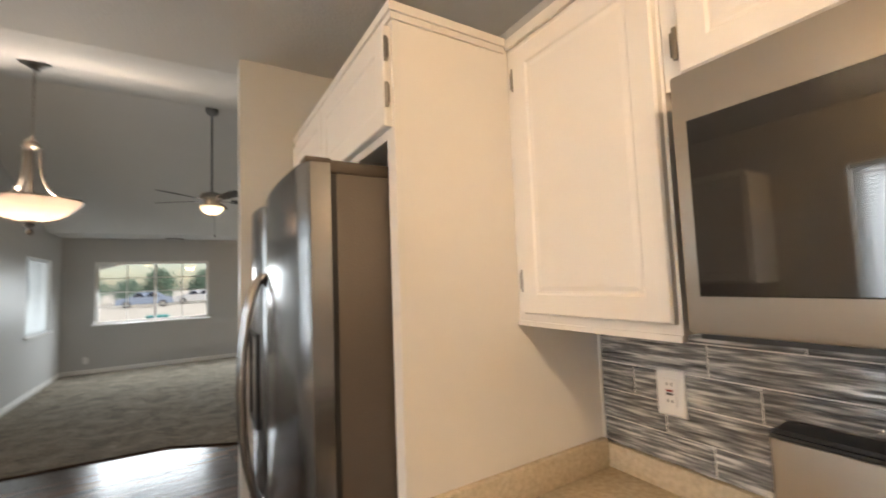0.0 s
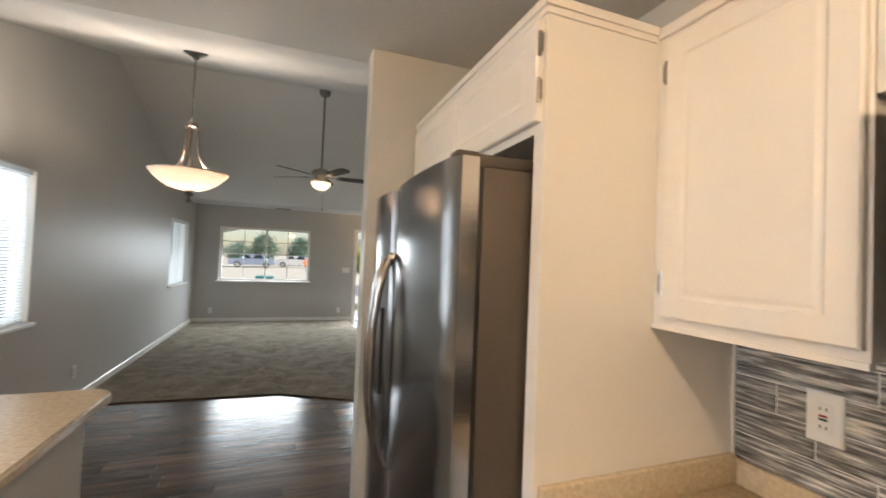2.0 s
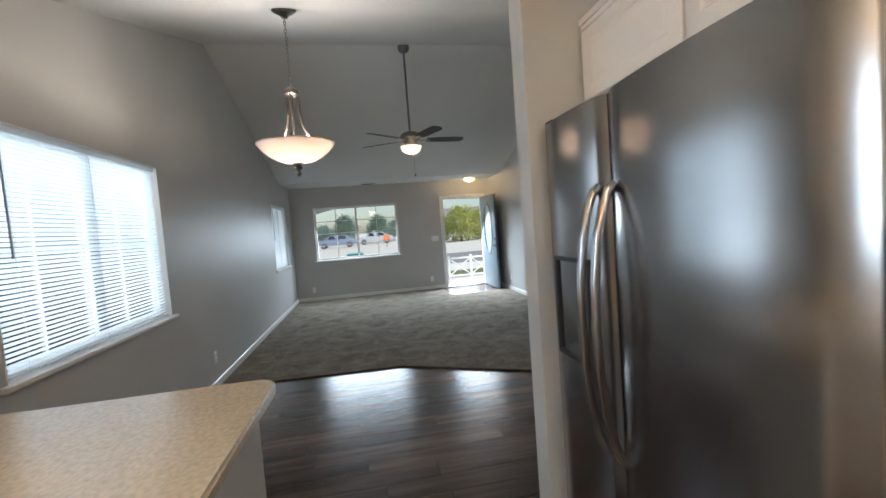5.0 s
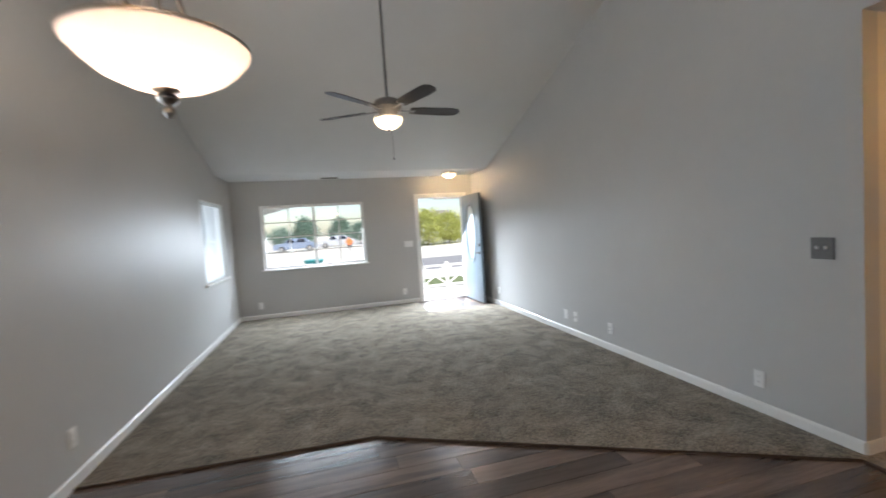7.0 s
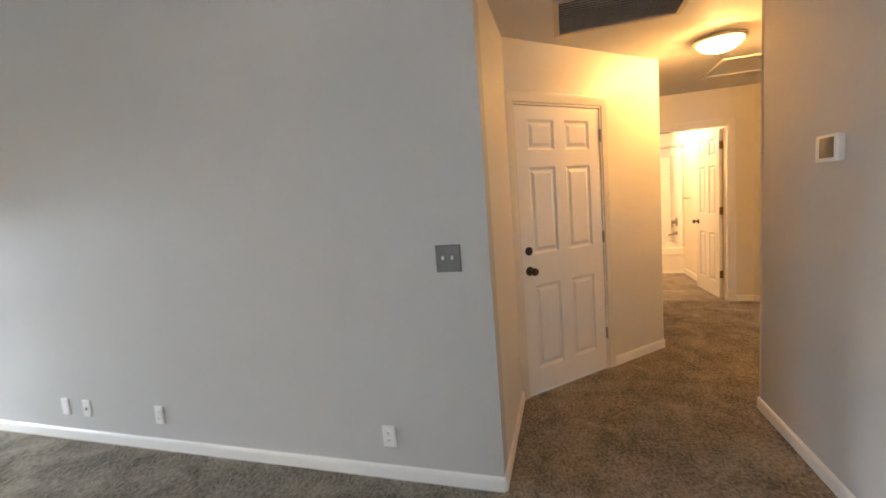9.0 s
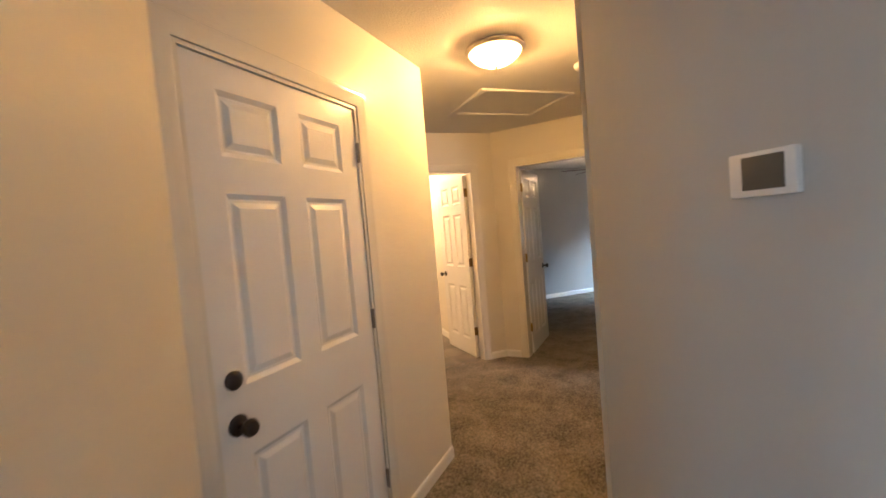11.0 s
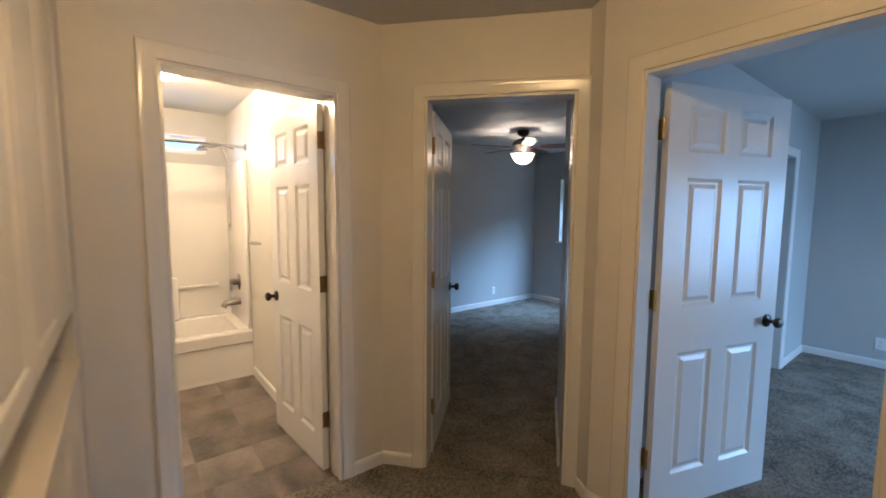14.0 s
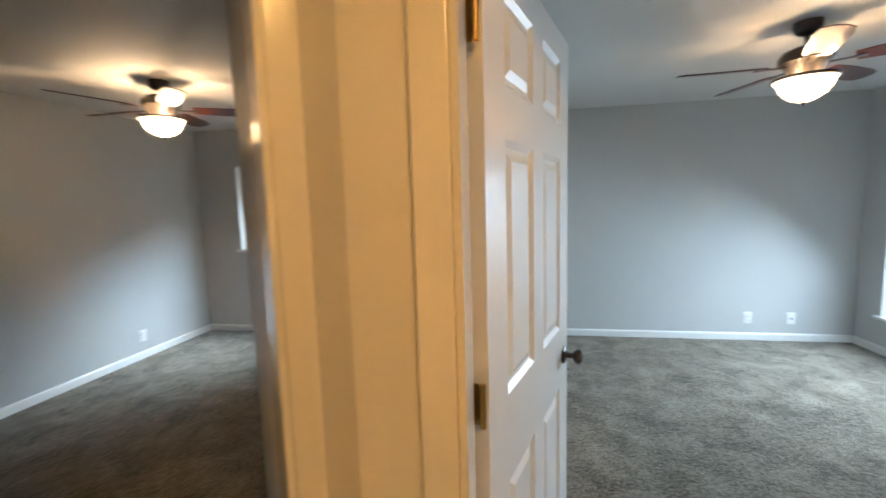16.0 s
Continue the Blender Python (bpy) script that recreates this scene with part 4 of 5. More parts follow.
def ceiling_fan(x, y, z, drop, radius, start, blade_mat, glow, metal, label, count=5, chain=0.25, bell=1.0):
    """A fan whose mount touches the ceiling at z; blades hang drop below it."""
    ob = thing("ceiling_fan", x, y, z, 0, label, "ceiling fan")
    bm = bmesh.new()
    lathe(bm, [(0.068, 0.012), (0.068, -0.03), (0.052, -0.058), (0.022, -0.072), (0.0, -0.072)], 28)
    part("canopy", bm, metal, ob, smooth=True)
    bm = bmesh.new()
    lathe(bm, [(0.012, -0.06), (0.012, -drop + 0.10)], 12)
    part("downrod", bm, metal, ob, smooth=True)
    bm = bmesh.new()
    d = -drop
    lathe(bm, [(0.02, d + 0.125), (0.055, d + 0.115), (0.105, d + 0.095), (0.125, d + 0.065), (0.125, d + 0.035), (0.095, d + 0.01), (0.075, d - 0.03), (0.06, d - 0.05), (0.0, d - 0.05)], 36)
    part("motor_housing", bm, metal, ob, smooth=True)
    bm = bmesh.new()
    outline = [(0.20, -0.050), (0.30, -0.062), (radius - 0.10, -0.068), (radius - 0.03, -0.058), (radius, -0.025), (radius, 0.025), (radius - 0.03, 0.058), (radius - 0.10, 0.068), (0.30, 0.062), (0.20, 0.050)]
    prism(bm, outline, -0.003, 0.003)
    bmesh.ops.rotate(bm, matrix=Matrix.Rotation(radians(-11), 3, "X"), verts=bm.verts)
    blade_mesh = mesh_of("blade", bm, blade_mat)
    bm = bmesh.new()
    prism(bm, [(0.09, -0.014), (0.17, -0.012), (0.24, -0.030), (0.24, 0.030), (0.17, 0.012), (0.09, 0.014)], -0.008, -0.003)
    iron_mesh = mesh_of("blade_iron", bm, metal)
    for i in range(count):
        b = new("blade", blade_mesh)
        b.parent, b.matrix_local = ob, pose(0, 0, d + 0.018, 0, 0, start + i * 360 / count)
        n = new("blade_iron", iron_mesh)
        n.parent = b
    bm = bmesh.new()
    q = bell
    if q > 1:  # bell glass with a flared rim
        lathe(bm, [(0.150, d - 0.054), (0.140, d - 0.060), (0.126, d - 0.078), (0.116, d - 0.104), (0.096, d - 0.136), (0.062, d - 0.162), (0.022, d - 0.176), (0.0, d - 0.178)], 36, capped=False)
    else:
        lathe(bm, [(0.118 * q, d - 0.055), (0.124 * q, d - 0.070 * q), (0.105 * q, d - 0.105 * q), (0.075 * q, d - 0.130 * q), (0.035 * q, d - 0.146 * q), (0.0, d - 0.149 * q)], 36, capped=False)
    part("glass_bowl", bm, glow, ob, "lit frosted glass bowl", True)
    bm = bmesh.new()
    lathe(bm, [(0.122 * q, d - 0.045), (0.124 * q, d - 0.058), (0.116 * q, d - 0.060)], 36, capped=False)
    lathe(bm, [(0.010, d - 0.145 * q), (0.012, d - 0.155 * q), (0.0, d - 0.168 * q)], 12)
    part("fitter", bm, metal, ob, smooth=True)
    if chain:
        bm = bmesh.new()
        tube(bm, [(0.03, 0.02, d - 0.05), (0.03, 0.02, d - 0.05 - chain)], 0.0018, 5)
        c = part("pull_chain", bm, metal, ob)
        bm = bmesh.new()
        lathe(bm, [(0.0, 0), (0.008, 0.006), (0.008, 0.022), (0.0, 0.03)], 10, 0.03, 0.02, d - 0.08 - chain)
        part("pull", bm, BRONZE, c)
    return ob


ceiling_fan(0.44, 5.56, RIDGE - 0.01, 1.11, 0.66, 4, BLADE, FANGLASS, PEWTER, "pewter ceiling fan on a long rod with lit bowl light", chain=0.33)
ceiling_fan(7.60, -1.50, BEDC, 0.21, 0.64, 69, CHERRY, BEDGLASS, BRONZE, "bronze hugger ceiling fan with cherry blades, lit", chain=0.0, bell=1.22)
ceiling_fan(3.52, -1.52, BEDC, 0.246, 0.64, 69, CHERRY, BEDGLASS, BRONZE, "bronze hugger ceiling fan with cherry blades, lit", chain=0.0, bell=1.22)


# ---------------------------------------------------------------- kitchen
def cabinet_door(parent, x0, x1, z0, z1, y, hinge_x=None, hinge_z=(), name="door"):
    """A raised-panel door or drawer front that faces -y, 19 mm proud of the plane y."""
    bm = bmesh.new()
    f = y - 0.019
    rect_rings(bm, x0, x1, z0, z1, [(0, y), (0, f + 0.004), (0.004, f), (0.048, f), (0.053, f + 0.004), (0.058, f + 0.0045), (0.068, f + 0.0025), (0.070, f + 0.0025)])
    ob = part(name, bm, CABINET, parent)
    for z in hinge_z:
        bm = bmesh.new()
        lathe(bm, [(0.005, -0.029), (0.005, 0.029)], 8, hinge_x, f + 0.006, z)
        box(bm, hinge_x - 0.009, hinge_x + 0.009, f + 0.004, f + 0.010, z - 0.022, z + 0.022)
        part("hinge", bm, NICKEL, ob)
    return ob


def pull(parent, x, z, y):
    bm = bmesh.new()
    tube(bm, [(x - 0.05, y, z), (x - 0.045, y - 0.016, z + 0.002), (x - 0.02, y - 0.026, z - 0.008), (x, y - 0.029, z - 0.011), (x + 0.02, y - 0.026, z - 0.008), (x + 0.045, y - 0.016, z + 0.002), (x + 0.05, y, z)], 0.0045, 8)
    for s in (-1, 1):
        lathe(bm, [(0.009, -0.011), (0.011, 0.0), (0.009, 0.011)], 10, x + s * 0.05, y - 0.004, z)
    part("handle", bm, BRONZE, parent, "dark bronze bow pull", True)


# right-hand run: local x runs towards -y of the room, the front faces -x
FX = 0.645
uc = thing("fridge_surround_cabinet", FX, 1.963, 0, -90, "white cabinet with tall side panel round the refrigerator", "cabinet")
W = 1.963 - 0.930
block("side_panel", (W - 0.02, W, 0.02, 0.656, 0.0, 2.10), CABINET, uc)
block("stile", (W - 0.042, W + 0.001, 0.0, 0.021, 0.0, 2.10), CABINET, uc)
block("body", (0.002, W - 0.021, 0.021, 0.656, 1.80, 2.10), CABINET, uc)
block("rail", (0.002, W - 0.042, 0.0, 0.021, 1.80, 1.835), CABINET, uc)
block("rail", (0.002, W - 0.042, 0.0, 0.021, 2.05, 2.10), CABINET, uc)
block("stile", (0.002, 0.035, 0.0, 0.021, 1.835, 2.05), CABINET, uc)
block("stile", (0.47, 0.505, 0.0, 0.021, 1.835, 2.05), CABINET, uc)
cabinet_door(uc, 0.02, 0.483, 1.822, 2.062, 0.0)
cabinet_door(uc, 0.490, W - 0.012, 1.822, 2.062, 0.0, W - 0.010, (1.895, 2.005))
bm = bmesh.new()
for d, z0, z1 in ((0.006, 2.074, 2.09), (0.012, 2.09, 2.112)):
    box(bm, 0.002, W + d, -d, 0.0, z0, z1), box(bm, W, W + d, 0.0, 0.33, z0, z1)
part("crown", bm, CABINET, uc)

wc = thing("wall_cabinet", 0.99, 0.929, 0, -90, "white wall cabinet with raised-panel door above the counter", "cabinet")
block("body", (0.0, 0.424, 0.0, 0.302, 1.352, 2.10), CABINET, wc)
cabinet_door(wc, 0.036, 0.418, 1.372, 2.060, 0.0, 0.033, (1.455, 1.985))
block("crown", (0.0, 0.424, -0.012, 0.0, 2.082, 2.112), CABINET, wc, 0.005)
block("light_rail", (0.0, 0.424, -0.006, 0.012, 1.340, 1.352), CABINET, wc)
wc = thing("wall_cabinet", 0.99, 0.503, 0, -90, "white wall cabinet with doors above the microwave", "cabinet")
block("body", (0.0, 0.80, 0.0, 0.302, 1.79, 2.10), CABINET, wc)
cabinet_door(wc, 0.035, 0.395, 1.805, 2.060, 0.0, 0.030, (1.865, 2.0))
cabinet_door(wc, 0.402, 0.765, 1.805, 2.060, 0.0, 0.770, (1.865, 2.0))
block("crown", (0.0, 0.80, -0.012, 0.0, 2.082, 2.112), CABINET, wc, 0.006)
wc = thing("wall_cabinet", 0.99, -0.30, 0, -90, "white wall cabinet beyond the microwave", "cabinet")
block("body", (0.0, 0.75, 0.0, 0.302, 1.352, 2.10), CABINET, wc)
cabinet_door(wc, 0.02, 0.37, 1.372, 2.06, 0.0)
cabinet_door(wc, 0.38, 0.73, 1.372, 2.06, 0.0)

mw = thing("microwave", 0.925, 0.462, 0, -90, "stainless over-the-range microwave with black glass door", "microwave")
block("body", (0.0, 0.755, 0.03, 0.368, 1.368, 1.782), STEELSIDE, mw)
block("door", (0.0, 0.60, 0.0, 0.03, 1.368, 1.785), SATIN, mw, 0.006, "brushed stainless door")
block("control_panel", (0.603, 0.755, 0.0, 0.03, 1.368, 1.785), BLACKGLASS, mw, 0.004)
bm = bmesh.new()
rect_rings(bm, 0.022, 0.555, 1.425, 1.705, [(0, 0.001), (0.003, -0.003), (0.004, -0.003)])
part("window", bm, BLACKGLASS, mw, "black reflecting glass")
block("underside_vent", (0.01, 0.745, 0.02, 0.36, 1.358, 1.368), BLACK, mw)
bm = bmesh.new()
tube(bm, [(0.578, -0.002, 1.42), (0.578, -0.035, 1.44), (0.578, -0.038, 1.57), (0.578, -0.035, 1.70), (0.578, -0.002, 1.72)], 0.009)
part("handle", bm, STEEL, mw, smooth=True)

rg = thing("range", 0.615, 0.478, 0, -90, "stainless kitchen range with black backguard", "stove")
block("body", (0.0, 0.76, 0.03, 0.62, 0.10, 0.905), STEELSIDE, rg)
block("toe_kick", (0.02, 0.74, 0.07, 0.6, 0.0, 0.10), BLACK, rg)
block("oven_door", (0.004, 0.756, 0.0, 0.03, 0.22, 0.78), STEEL, rg, 0.006)
block("cooktop", (0.0, 0.76, 0.0, 0.60, 0.905, 0.918), BLACKGLASS, rg, 0.004)
bm = bmesh.new()
prism(bm, [(0.0, 0.585), (0.76, 0.585), (0.76, 0.668), (0.0, 0.668)], 0.918, 1.158)
bmesh.ops.bevel(bm, geom=list(bm.edges), offset=0.008, segments=2, affect="EDGES")
part("backguard", bm, BLACK, rg, "black edged backguard", True)
block("backguard_face", (0.006, 0.754, 0.579, 0.586, 0.935, 1.143), SATIN, rg, 0.003)

ct = thing("countertop", 0, 0, 0, 0, "beige speckled laminate countertop with low backsplash lip", "countertop")
bm = bmesh.new()
box(bm, 0.655, 1.302, 0.482, 0.928, 0.872, 0.910, 0.006)
part("slab", bm, COUNTER, ct, smooth=True)
block("lip", (0.657, 1.283, 0.908, 0.928, 0.910, 0.990), COUNTER, ct, 0.003)
block("lip", (1.283, 1.302, 0.482, 0.928, 0.910, 0.978), COUNTER, ct, 0.003)
bc = thing("base_cabinet", 0.685, 0.928, 0, -90, "white base cabinet under the counter", "cabinet")
block("body", (0.0, 0.434, 0.0, 0.60, 0.10, 0.87), CABINET, bc)
cabinet_door(bc, 0.03, 0.405, 0.13, 0.68, 0.0)
cabinet_door(bc, 0.03, 0.405, 0.70, 0.85, 0.0, name="drawer")

# refrigerator, front towards -x
fr = thing("refrigerator", 0.442, 1.930, 0, -90, "side-by-side stainless refrigerator with water dispenser", "refrigerator")
block("body", (0.005, 0.935, 0.085, 0.83, 0.03, 1.715), STEELSIDE, fr, 0.006, "taupe textured steel sides")
block("gasket", (0.008, 0.932, 0.072, 0.086, 0.06, 1.712), BLACK, fr)
block("toe_grille", (0.01, 0.93, 0.05, 0.12, 0.0, 0.055), BLACK, fr)


def bowed_door(name, x0, x1, z0, z1):
    bm = bmesh.new()
    n = 14
    rows = []
    for i in range(n + 1):
        u = i / n
        x = x0 + (x1 - x0) * u
        rows.append((x, 0.016 * (2 * u - 1) ** 2 + (0.012 if i in (0, n) else 0)))
    outline = [(x, y) for x, y in rows] + [(x1, 0.072), (x0, 0.072)]
    prism(bm, outline, z0, z1)
    return part(name, bm, STEEL, fr, "brushed stainless door", True)


fz = bowed_door("freezer_door", 0.004, 0.366, 0.065, 1.735)
fd = bowed_door("fresh_food_door", 0.372, 0.938, 0.065, 1.735)
for x, d in ((0.335, fz), (0.405, fd)):
    bm = bmesh.new()
    tube(bm, [(x, 0.012, 1.50), (x, -0.004, 1.488), (x, -0.024, 1.445), (x, -0.042, 1.37), (x, -0.055, 1.26), (x, -0.059, 1.14), (x, -0.055, 1.02), (x, -0.042, 0.91), (x, -0.024, 0.83), (x, -0.004, 0.785), (x, 0.012, 0.772)], 0.0125, 12)
    part("handle", bm, STEEL, d, "long bowed bar handle", True)
bm = bmesh.new()
rect_rings(bm, 0.07, 0.275, 0.98, 1.30, [(0, 0.012), (0, -0.003), (0.012, -0.003), (0.018, 0.03), (0.02, 0.03)])
part("dispenser", bm, BLACK, fz, "black ice and water dispenser")
for x in (0.012, 0.878):
    bm = bmesh.new()
    box(bm, x, x + 0.052, 0.018, 0.078, 1.735, 1.750, 0.006), box(bm, x + 0.004, x + 0.048, 0.07, 0.24, 1.7152, 1.748, 0.008)
    part("hinge_cover", bm, STEELSIDE, fr, smooth=True)

# peninsula and left-hand run
pn = thing("peninsula_countertop", 0, 0, 0, 0, "beige speckled laminate countertop on the L-shaped peninsula", "countertop")
bm = bmesh.new()
corner = [(-0.536 - 0.05 + 0.05 * math.cos(a), 2.188 - 0.05 + 0.05 * math.sin(a)) for a in [j * math.pi / 12 for j in range(7)]]
prism(bm, [(L, SOUTH), (-1.095, SOUTH), (-1.095, 1.285), (-1.045, 1.335), (-0.552, 1.335), (-0.536, 1.351)] + corner + [(L, 2.188)], 0.868, 0.910)
bmesh.ops.bevel(bm, geom=[e for e in bm.edges if abs(e.verts[0].co.z - e.verts[1].co.z) < 1e-5], offset=0.010, segments=3, affect="EDGES")
part("slab", bm, COUNTER, pn, smooth=True)
block("lip", (L, L + 0.02, SOUTH, 2.02, 0.910, 0.995), COUNTER, pn, 0.003)
pc = thing("peninsula_cabinet", -1.10, 1.375, 0, 0, "white base cabinet with drawer at the peninsula end", "cabinet")
block("body", (0.0, 0.53, 0.0, 0.56, 0.10, 0.866), CABINET, pc)
block("toe_kick", (0.0, 0.53, 0.06, 0.56, 0.0, 0.10), BLACK, pc)
block("end_panel", (0.531, 0.549, -0.002, 0.58, 0.0, 0.866), PAINT, pc, label="gray painted end panel")
d = cabinet_door(pc, 0.04, 0.49, 0.655, 0.820, 0.0, name="drawer")
pull(d, 0.25, 0.742, -0.019)
d = cabinet_door(pc, 0.04, 0.49, 0.13, 0.64, 0.0)
pull(d, 0.25, 0.60, -0.019)
bm = bmesh.new()
box(bm, L, -1.10, 1.937, 1.957, 0.0, 0.866), box(bm, -1.10, -0.553, 1.937, 1.957, 0.0, 0.866)
structure("wall_peninsula_back", bm, PAINT, "gray painted back of the peninsula", "wall")
for i in range(3):
    sc = thing("base_cabinet", -1.135, -1.65 + i * 0.98, 0, 90, "white base cabinet under the sink counter", "cabinet", "sink counter cabinets")
    block("body", (0.0, 0.975, 0.0, 0.58, 0.10, 0.866), CABINET, sc)
    cabinet_door(sc, 0.02, 0.48, 0.13, 0.84, 0.0)
    cabinet_door(sc, 0.495, 0.955, 0.13, 0.84, 0.0)
cf = thing("corner_filler", -1.10, 1.29, 0, 90, "white filler post where the two cabinet runs meet", "cabinet")
block("stile", (0.0, 0.084, 0.0, 0.035, 0.10, 0.866), CABINET, cf)
lw = thing("wall_cabinet", -1.41, 1.29, 0, 90, "white wall cabinet with raised-panel door over the sink counter", "cabinet")
block("body", (0.0, 0.60, 0.0, 0.32, 1.365, 2.08), CABINET, lw)
cabinet_door(lw, 0.02, 0.58, 1.385, 2.045, 0.0, 0.585, (1.47, 1.96))
block("crown", (0.0, 0.61, -0.022, 0.0, 2.055, 2.095), CABINET, lw, 0.006)
fc = thing("faucet", -1.60, 0.42, 0.91, 0, "dark gooseneck kitchen faucet on the counter", "faucet")
bm = bmesh.new()
lathe(bm, [(0.028, 0), (0.026, 0.02), (0.015, 0.03), (0.014, 0.06)], 16)
part("base", bm, BRONZE, fc, smooth=True)
bm = bmesh.new()
tube(bm, [(0, 0, 0.05), (0, 0, 0.26), (0.03, 0, 0.33), (0.09, 0, 0.36), (0.15, 0, 0.33), (0.17, 0, 0.27)], 0.011)
part("spout", bm, BRONZE, fc, smooth=True)
plate("wall_outlet", 1.2925, 0.715, 1.160, -90, "white GFCI outlet on the tiled backsplash", "gfci", 0.072, 0.118)

# ---------------------------------------------------------------- hall linen cabinet
ln = thing("linen_cabinet", 4.90, NORTH_HALL, 0, 0, "built-in cream linen cabinet with ledge in the hallway wall", "cabinet")
block("upper_box", (0.004, 1.156, 0.012, 0.40, 1.15, 2.056), CABINET, ln)
block("lower_box", (0.004, 1.156, 0.012, 0.40, 0.104, 0.955), CABINET, ln)
block("ledge", (0.002, 1.158, -0.012, 0.40, 0.957, 0.99), CABINET, ln, 0.004)
block("recess_back", (0.004, 1.156, 0.40, 0.41, 0.104, 2.056), CABINET, ln)
for x in (-0.008, 1.157):
    block("recess_side", (x, x + 0.011, 0.111, 0.40, 0.992, 1.148), CABINET, ln)
for i in range(3):
    cabinet_door(ln, 0.012 + i * 0.38, 0.384 + i * 0.38, 1.158, 2.05, 0.012)
    cabinet_door(ln, 0.012 + i * 0.38, 0.384 + i * 0.38, 0.112, 0.947, 0.012)

# bedroom closet doors
for i in range(2):
    cl = thing("closet_door", 5.352 + i * 0.035, -0.43 - i * 1.04, 0, -90, "white sliding closet door panel in the bedroom", "closet door", "closet doors")
    bm = bmesh.new()
    rect_rings(bm, 0.0, 1.08, 0.016, 1.955, [(0, 0.028), (0, 0.0), (0.03, 0.0), (0.034, 0.004), (0.036, 0.004)])
    box(bm, 0.0, 1.08, 0.020, 0.030, 0.016, 1.955)
    part("panel", bm, DOORWHITE, cl)
cf = new("closet_frame")
cf.matrix_world = pose(5.32, -0.42, 0, 0, 0, -90)
tagged(cf, "white trim round the closet opening", "trim", kind="structure")
bm = bmesh.new()
casing(bm, 2.13, 1.97, 0.0, -1)
part("casing", bm, WHITE, cf)

# ---------------------------------------------------------------- bathroom
tb = thing("bathtub", 8.16, 1.372, 0, 0, "white acrylic bathtub with moulded surround walls", "bathtub")
bm = bmesh.new()
rows = [(0.0, 0.0), (0.006, 0.03), (0.012, 0.30), (0.0, 0.31), (0.0, 0.40), (0.012, 0.42)]
a = [[bm.verts.new((x, y, z)) for x, z in rows] for y in (0.0, 1.52)]
for i in range(len(rows) - 1):
    bm.faces.new((a[0][i], a[0][i + 1], a[1][i + 1], a[1][i]))
rim = [(0.012, 0.0), (0.775, 0.0), (0.775, 1.52), (0.012, 1.52)]
inner = [(0.085, 0.10), (0.70, 0.10), (0.70, 1.42), (0.085, 1.42)]
deep = [(0.15, 0.20), (0.63, 0.20), (0.63, 1.28), (0.15, 1.28)]
v1, v2, v3 = ([bm.verts.new((x, y, z)) for x, y in pts] for pts, z in ((rim, 0.42), (inner, 0.415), (deep, 0.09)))
for p, q in ((v1, v2), (v2, v3)):
    for i in range(4):
        bm.faces.new((p[i], p[(i + 1) % 4], q[(i + 1) % 4], q[i]))
bm.faces.new(v3)
part("tub", bm, TUB, tb)
bm = bmesh.new()
box(bm, 0.755, 0.785, 0.0, 1.52, 0.421, 1.90, 0.008)
part("surround_panel", bm, TUB, tb, "glossy white surround panel", True)
for y in (0.002, 1.494):
    block("surround_panel", (0.02, 0.754, y, y + 0.026, 0.421, 1.90), TUB, tb, 0.008)
bm = bmesh.new()
box(bm, 0.71, 0.756, 0.14, 0.475, 0.715, 0.738, 0.008), box(bm, 0.69, 0.756, 0.475, 0.86, 0.422, 0.83, 0.02)
part("moulded_shelf", bm, TUB, tb, smooth=True)
bm = bmesh.new()
tube(bm, [(0.30, 0.03, 0.62), (0.30, 0.15, 0.612), (0.30, 0.172, 0.580)], 0.028)
part("spout", bm, NICKEL, tb, "chrome tub spout", True)
bm = bmesh.new()
lathe(bm, [(0.078, 0), (0.072, 0.014), (0.030, 0.022), (0.027, 0.075), (0.0, 0.078)], 24)
bmesh.ops.transform(bm, matrix=pose(0.34, 0.03, 0.80, -90), verts=bm.verts)
box(bm, 0.325, 0.355, 0.085, 0.108, 0.72, 0.82, 0.006)
part("valve_handle", bm, NICKEL, tb, smooth=True)
bm = bmesh.new()
tube(bm, [(0.34, 0.03, 2.02), (0.34, 0.12, 2.05), (0.34, 0.20, 2.02)], 0.009)
lathe(bm, [(0.012, 0.04), (0.03, 0.02), (0.052, 0.008), (0.052, 0.0), (0.0, 0.0)], 20, 0.34, 0.29, 1.985)
tube(bm, [(0.34, 0.20, 2.02), (0.34, 0.29, 2.025)], 0.009)
part("shower_head", bm, CHROME, tb, "chrome hand shower", True)
bm = bmesh.new()
tube(bm, [(0.36, 0.13, 2.03), (0.37, 0.09, 1.90), (0.38, 0.07, 1.60), (0.37, 0.07, 1.36), (0.36, 0.08, 1.30), (0.35, 0.10, 1.36)], 0.006)
part("shower_hose", bm, CHROME, tb, smooth=True)
rod = thing("shower_rod", 8.18, 1.372, 2.0, 0, "chrome shower curtain rod over the tub", "shower rod")
bm = bmesh.new()
tube(bm, [(0, 0.0, 0), (0, 1.626, 0)], 0.012)
part("bar", bm, CHROME, rod, smooth=True)
for y in (0.004, 1.614):
    bm = bmesh.new()
    lathe(bm, [(0.030, -0.004), (0.030, 0.006), (0.016, 0.010), (0.0, 0.010)], 18)
    bmesh.ops.transform(bm, matrix=pose(0, y, 0, -90 if y < 1 else 90), verts=bm.verts)
    part("flange", bm, CHROME, rod, smooth=True)
rk = thing("towel_bar", 7.86, 1.372, 1.20, 0, "short chrome towel bar on the bathroom wall", "towel bar")
bm = bmesh.new()
tube(bm, [(-0.10, 0.05, 0), (0.10, 0.05, 0)], 0.007)
